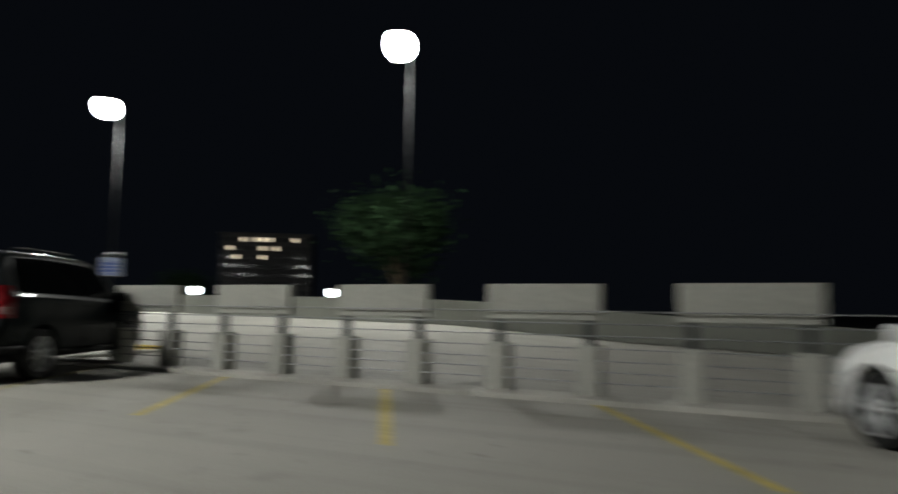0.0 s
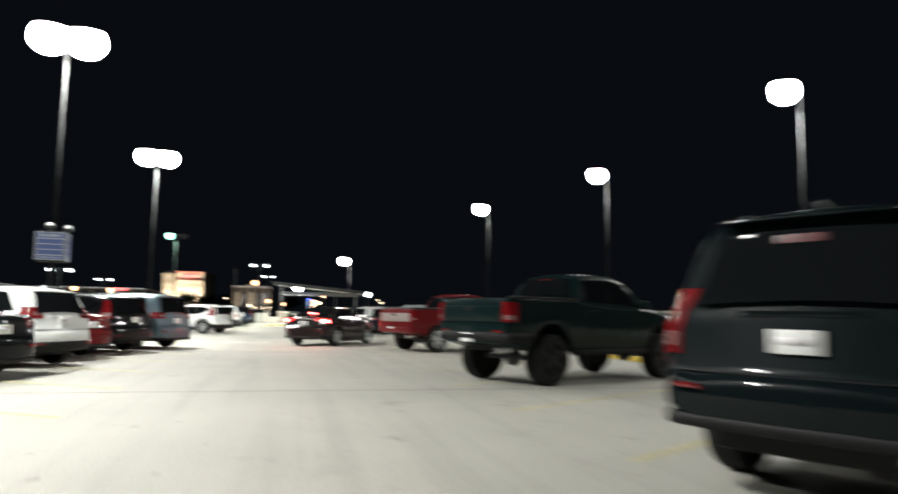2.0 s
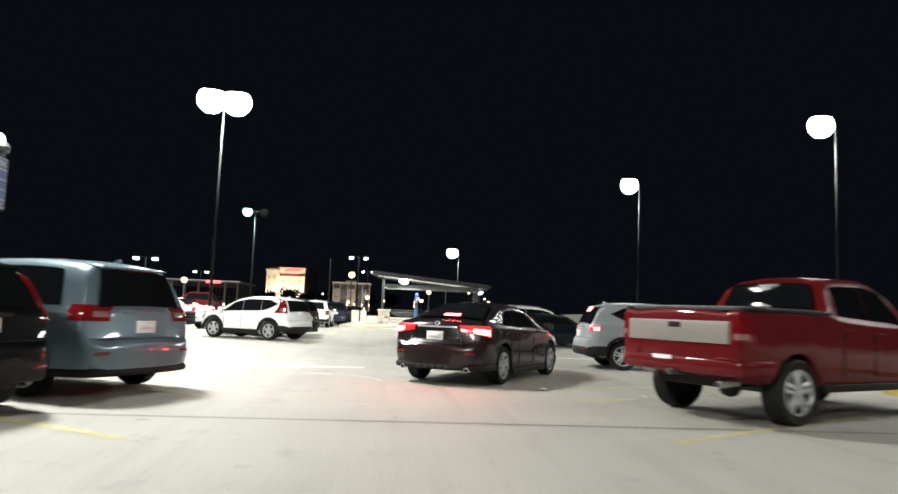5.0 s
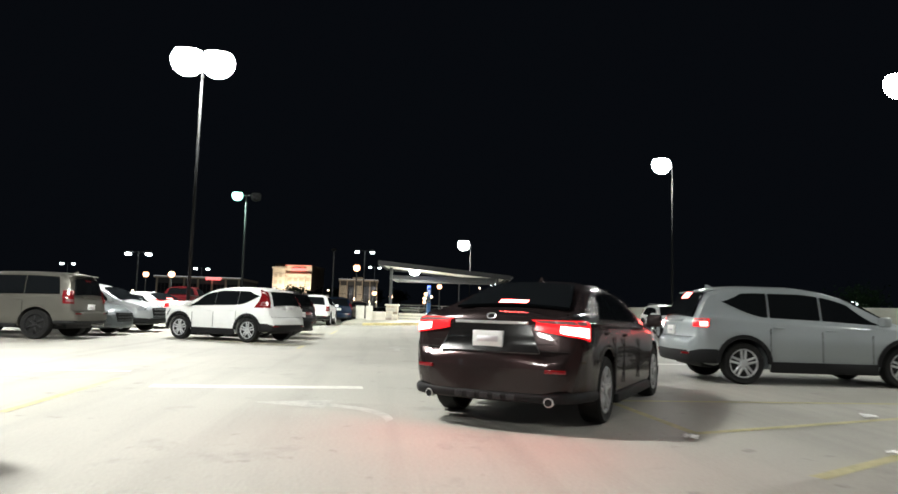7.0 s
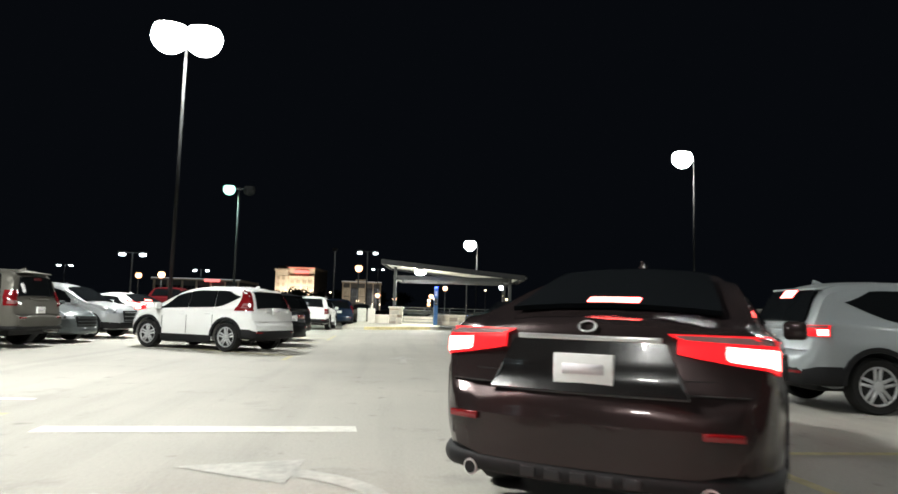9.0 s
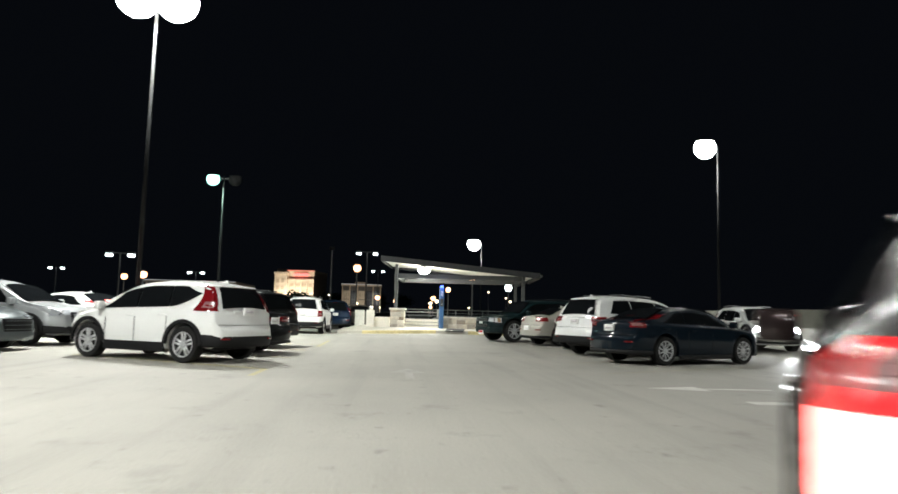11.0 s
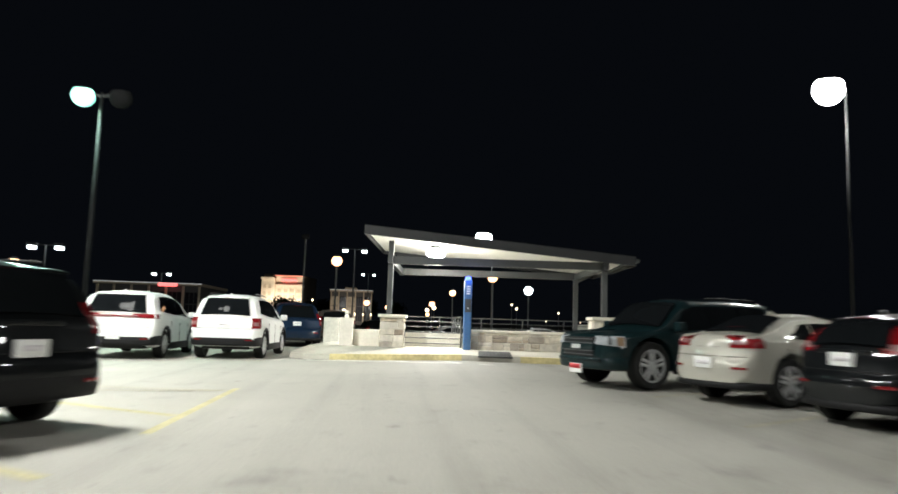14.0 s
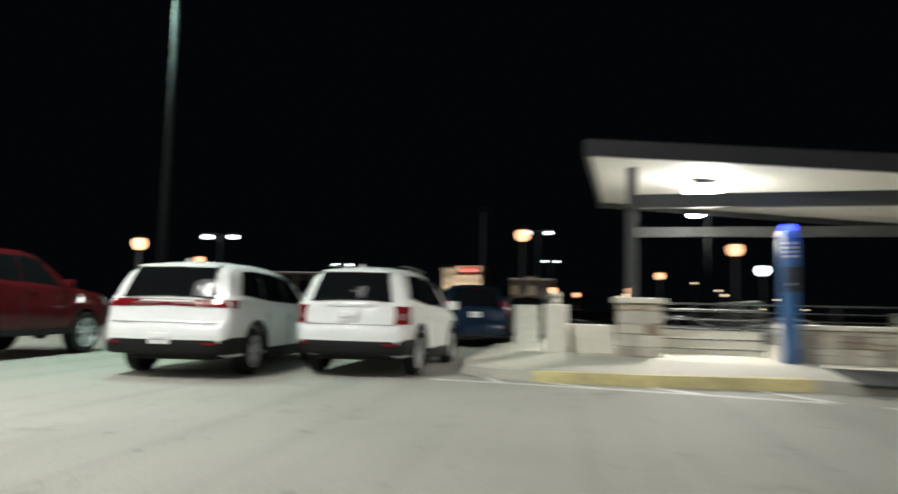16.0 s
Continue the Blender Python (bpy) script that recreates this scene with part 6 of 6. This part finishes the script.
def hotel(x, y, w, d, h, turn):
    """A floodlit block of two wings with pilasters, a stepped crown and a lit roof line."""
    root = thing("hotel", pose(x, y, -0.5, 0, 0, turn), "floodlit pale hotel block with pilasters and red roof sign", "building")
    part("wall", boxed(w * 0.30, w, 0, d, 0, h), M["facade"], root)
    part("wing", boxed(0, w * 0.32, -2.5, d, 0, h * 0.97), M["facade"], root)
    part("crown", boxed(w * 0.05, w * 0.27, -1.8, d, h * 0.97, h * 1.05), M["facade"], root)
    part("cornice", boxed(w * 0.29, w * 1.015, -0.9, d, h, h * 1.03), M["facade"], root)
    part("cornice", boxed(-w * 0.015, w * 0.335, -3.2, d, h * 0.93, h * 0.975), M["facade"], root)
    for k in range(5):
        u = w * (0.325 + 0.16 * k)
        part("pilaster", boxed(u, u + w * 0.035, -0.7, 0.1, 0, h * 0.80), M["facade"], root)
    part("string_course", boxed(w * 0.31, w, -0.8, 0.1, h * 0.78, h * 0.82), M["facade"], root)
    for k in range(4):
        u = w * (0.375 + 0.16 * k)
        for j in range(5):
            win = part("window", boxed(u, u + w * 0.09, -0.25, 0.1, h * (0.08 + 0.14 * j), h * (0.155 + 0.14 * j)), M["curtain"], root)
            part("sill", boxed(u - 0.1, u + w * 0.09 + 0.1, -0.4, 0.0, h * (0.07 + 0.14 * j), h * (0.08 + 0.14 * j)), M["facade"], win)
    for k in range(2):
        u = w * (0.05 + 0.13 * k)
        for j in range(5):
            win = part("window", boxed(u, u + w * 0.07, -2.75, -2.4, h * (0.08 + 0.16 * j), h * (0.165 + 0.16 * j)), M["curtain"], root)
            part("sill", boxed(u - 0.1, u + w * 0.07 + 0.1, -2.9, -2.5, h * (0.07 + 0.16 * j), h * (0.08 + 0.16 * j)), M["facade"], win)
    part("roof_light", boxed(w * 0.30, w * 1.01, -1.0, -0.92, h * 1.012, h * 1.022), M["red_line"], root, "thin glowing red roof line")
    for k, u in enumerate((0.47, 0.53, 0.58, 0.64, 0.69, 0.75, 0.80)):
        part("sign_bar", boxed(w * u, w * (u + 0.04), -1.0, -0.3, h * (0.895 + 0.006 * (k % 2)), h * (0.945 + 0.006 * (k % 3))), M["red_sign"], root, "glowing red sign bar")
    return root


hotel(-62.6, 400.0, 21.0, 30.0, 23.0, -8)
for x in (-60.5, -54.5, -48.5, -43.5):
    lamp("facade_flood", "AREA", look((x, 388.0, -0.4), (x + 1, 402.0, 9.0)), 8500.0, (1.0, 0.89, 0.74), 2.0)


def arcade(name, x, y, w, d, h, bays, label, sign=None, lift=0.0, seed=1):
    """A low public building: tall glazed bays between pilasters, a raised middle, a lit roof line and wall lamps."""
    r = random.Random(seed)
    root = thing(name, pose(x, y, -0.5), label, "building")
    # Dark wall, pale cornice and pilasters: the lit parts are put into colour.
    part("wall", boxed(0, w, 0, d, 0, h * 0.94), M["dark_facade"], root)
    part("cornice", boxed(-0.02 * w, w * 1.02, -0.05 * w, d, h * 0.94, h), M["facade"], root)
    part("roof_light", boxed(-0.02 * w, w * 1.02, -0.052 * w, -0.0505 * w, h * 0.985, h), M["roof_line"], root, "thin lit roof line")
    if lift:
        part("gable", boxed(w * 0.34, w * 0.62, -0.03 * w, d, h, h * (1 + lift)), M["facade"], root)
    sw = w / bays
    for k in range(bays + 1):
        u = min(w - 0.12 * sw, max(0.0, k * sw - 0.06 * sw))
        part("pilaster", boxed(u, u + 0.12 * sw, -0.02 * w, 0.05, 0, h * 0.94), M["facade"], root)
        lampbox = part("wall_lamp", boxed(u + 0.01 * sw, u + 0.11 * sw, -0.032 * w, -0.018 * w, h * 0.34, h * 0.40), M["steel_grey"], root)
        part("lens", boxed(u + 0.02 * sw, u + 0.10 * sw, -0.034 * w, -0.03 * w, h * 0.27, h * 0.34), M["far_warm"], lampbox, "glowing lens")
    for k in range(bays):
        a, b = k * sw + 0.1 * sw, (k + 1) * sw - 0.1 * sw
        win = part("window", boxed(a, b, -0.004 * w, 0.1, h * 0.10, h * 0.80), M["window_lit_dim"] if r.random() < 0.45 else M["window_dark"], root)
        for g in (0.33, 0.66):
            part("mullion", boxed(a + (b - a) * g - 0.012 * w / bays, a + (b - a) * g + 0.012 * w / bays, -0.008 * w, 0.0, h * 0.10, h * 0.80), M["steel_grey"], win)
        part("transom", boxed(a, b, -0.008 * w, 0.0, h * 0.52, h * 0.54), M["steel_grey"], win)
    if sign:
        for k in range(5):
            u = sign[0] + (sign[1] - sign[0]) * k / 5
            part("sign_bar", boxed(u, u + (sign[1] - sign[0]) * 0.17, -0.06 * w, -0.051 * w, sign[2], sign[3]), M["red_sign"], root, "glowing red sign bar")
    return root


arcade("arcade_building", -17.0, 260.0, 13.5, 12.0, 11.4, 5, "far pale building with lit arcade and roof line", None, 0.06, 3)
# Unseen lamp added to brighten the arcade's front.
lamp("arcade_fill", "AREA", look((-10.0, 250.0, 0.0), (-10.0, 262.0, 8.0)), 900.0, (1.0, 0.86, 0.7), 2.0)
arcade("store", -35.5, 120.0, 12.6, 14.0, 5.5, 6, "low dark store with glazed bays and red sign", (7.6, 9.9, 5.05, 5.42), 0.0, 5)
building("office_block", 84.0, 70.0, 15.0, 14.0, 13.5, 9, 14, "dark office block with scattered lit windows", "dark_facade", 0.30, -55, seed=8, dark=0.6)

# ---- trees ----


def tree(x, y, h, spread, leaves, seed, label, z0=-0.5, leaf=1.0):
    """A tapered trunk, forking limbs and a crown of many small separate leaf blades."""
    r = random.Random(seed)
    root = thing("tree", pose(x, y, z0), label, "tree")
    bm = bmesh.new()
    tube(bm, (0, 0, 0), (0.1, 0, h * 0.4), h * 0.03, h * 0.02, 8)
    tips = []
    for k in range(9):
        a, e = k * 2.4, r.uniform(0.4, 0.9)
        p = Vector((math.cos(a) * spread * e, math.sin(a) * spread * e, h * r.uniform(0.5, 0.92)))
        q = Vector((0.1, 0, h * r.uniform(0.25, 0.42)))
        mid_ = q.lerp(p, 0.5) + Vector((0, 0, 0.1 * h))
        tube(bm, q, mid_, h * 0.012, h * 0.008, 6)
        tube(bm, mid_, p, h * 0.008, h * 0.003, 6)
        tips += [p, mid_, mid_.lerp(p, 0.6)]
    part("trunk", bm, M["bark"], root, smooth=True)
    verts, faces = [], []
    for n in range(leaves):
        c = tips[r.randrange(len(tips))] + Vector((r.gauss(0, 1), r.gauss(0, 1), r.gauss(0, 0.8))) * spread * 0.24
        turn = Euler((r.uniform(0, 6), r.uniform(0, 6), r.uniform(0, 6))).to_matrix()
        l = r.uniform(0.10, 0.22) * (h / 7) ** 0.5 * leaf
        base = len(verts)
        for u, v in ((0, -1), (0.45, 0), (0, 1), (-0.45, 0)):
            verts.append(tuple(c + turn @ Vector((u * l, v * l, 0))))
        faces.append((base, base + 1, base + 2, base + 3))
    me = bpy.data.meshes.new("crown")
    me.from_pydata(verts, [], faces)
    me.materials.append(M["leaf"])
    crown = new("crown", me)
    crown.parent = root
    return root


tree(29.5, 2.2, 8.0, 3.2, 6500, 3, "leafy green tree behind the parapet under a lamp")
tree(44.0, 52.0, 5.2, 2.8, 3600, 4, "low dark tree behind the parapet")
tree(48.0, 38.0, 5.0, 2.6, 3000, 5, "low dark tree behind the parapet")
tree(40.0, 66.0, 4.5, 2.6, 2600, 6, "low dark tree behind the parapet")
for n in range(8):
    tree(-60 + n * 9 + (n % 3) * 2.0, 300 + (n % 2) * 20, 9.0, 4.0, 1100, 20 + n, "dark tree in front of far buildings", leaf=3.0)
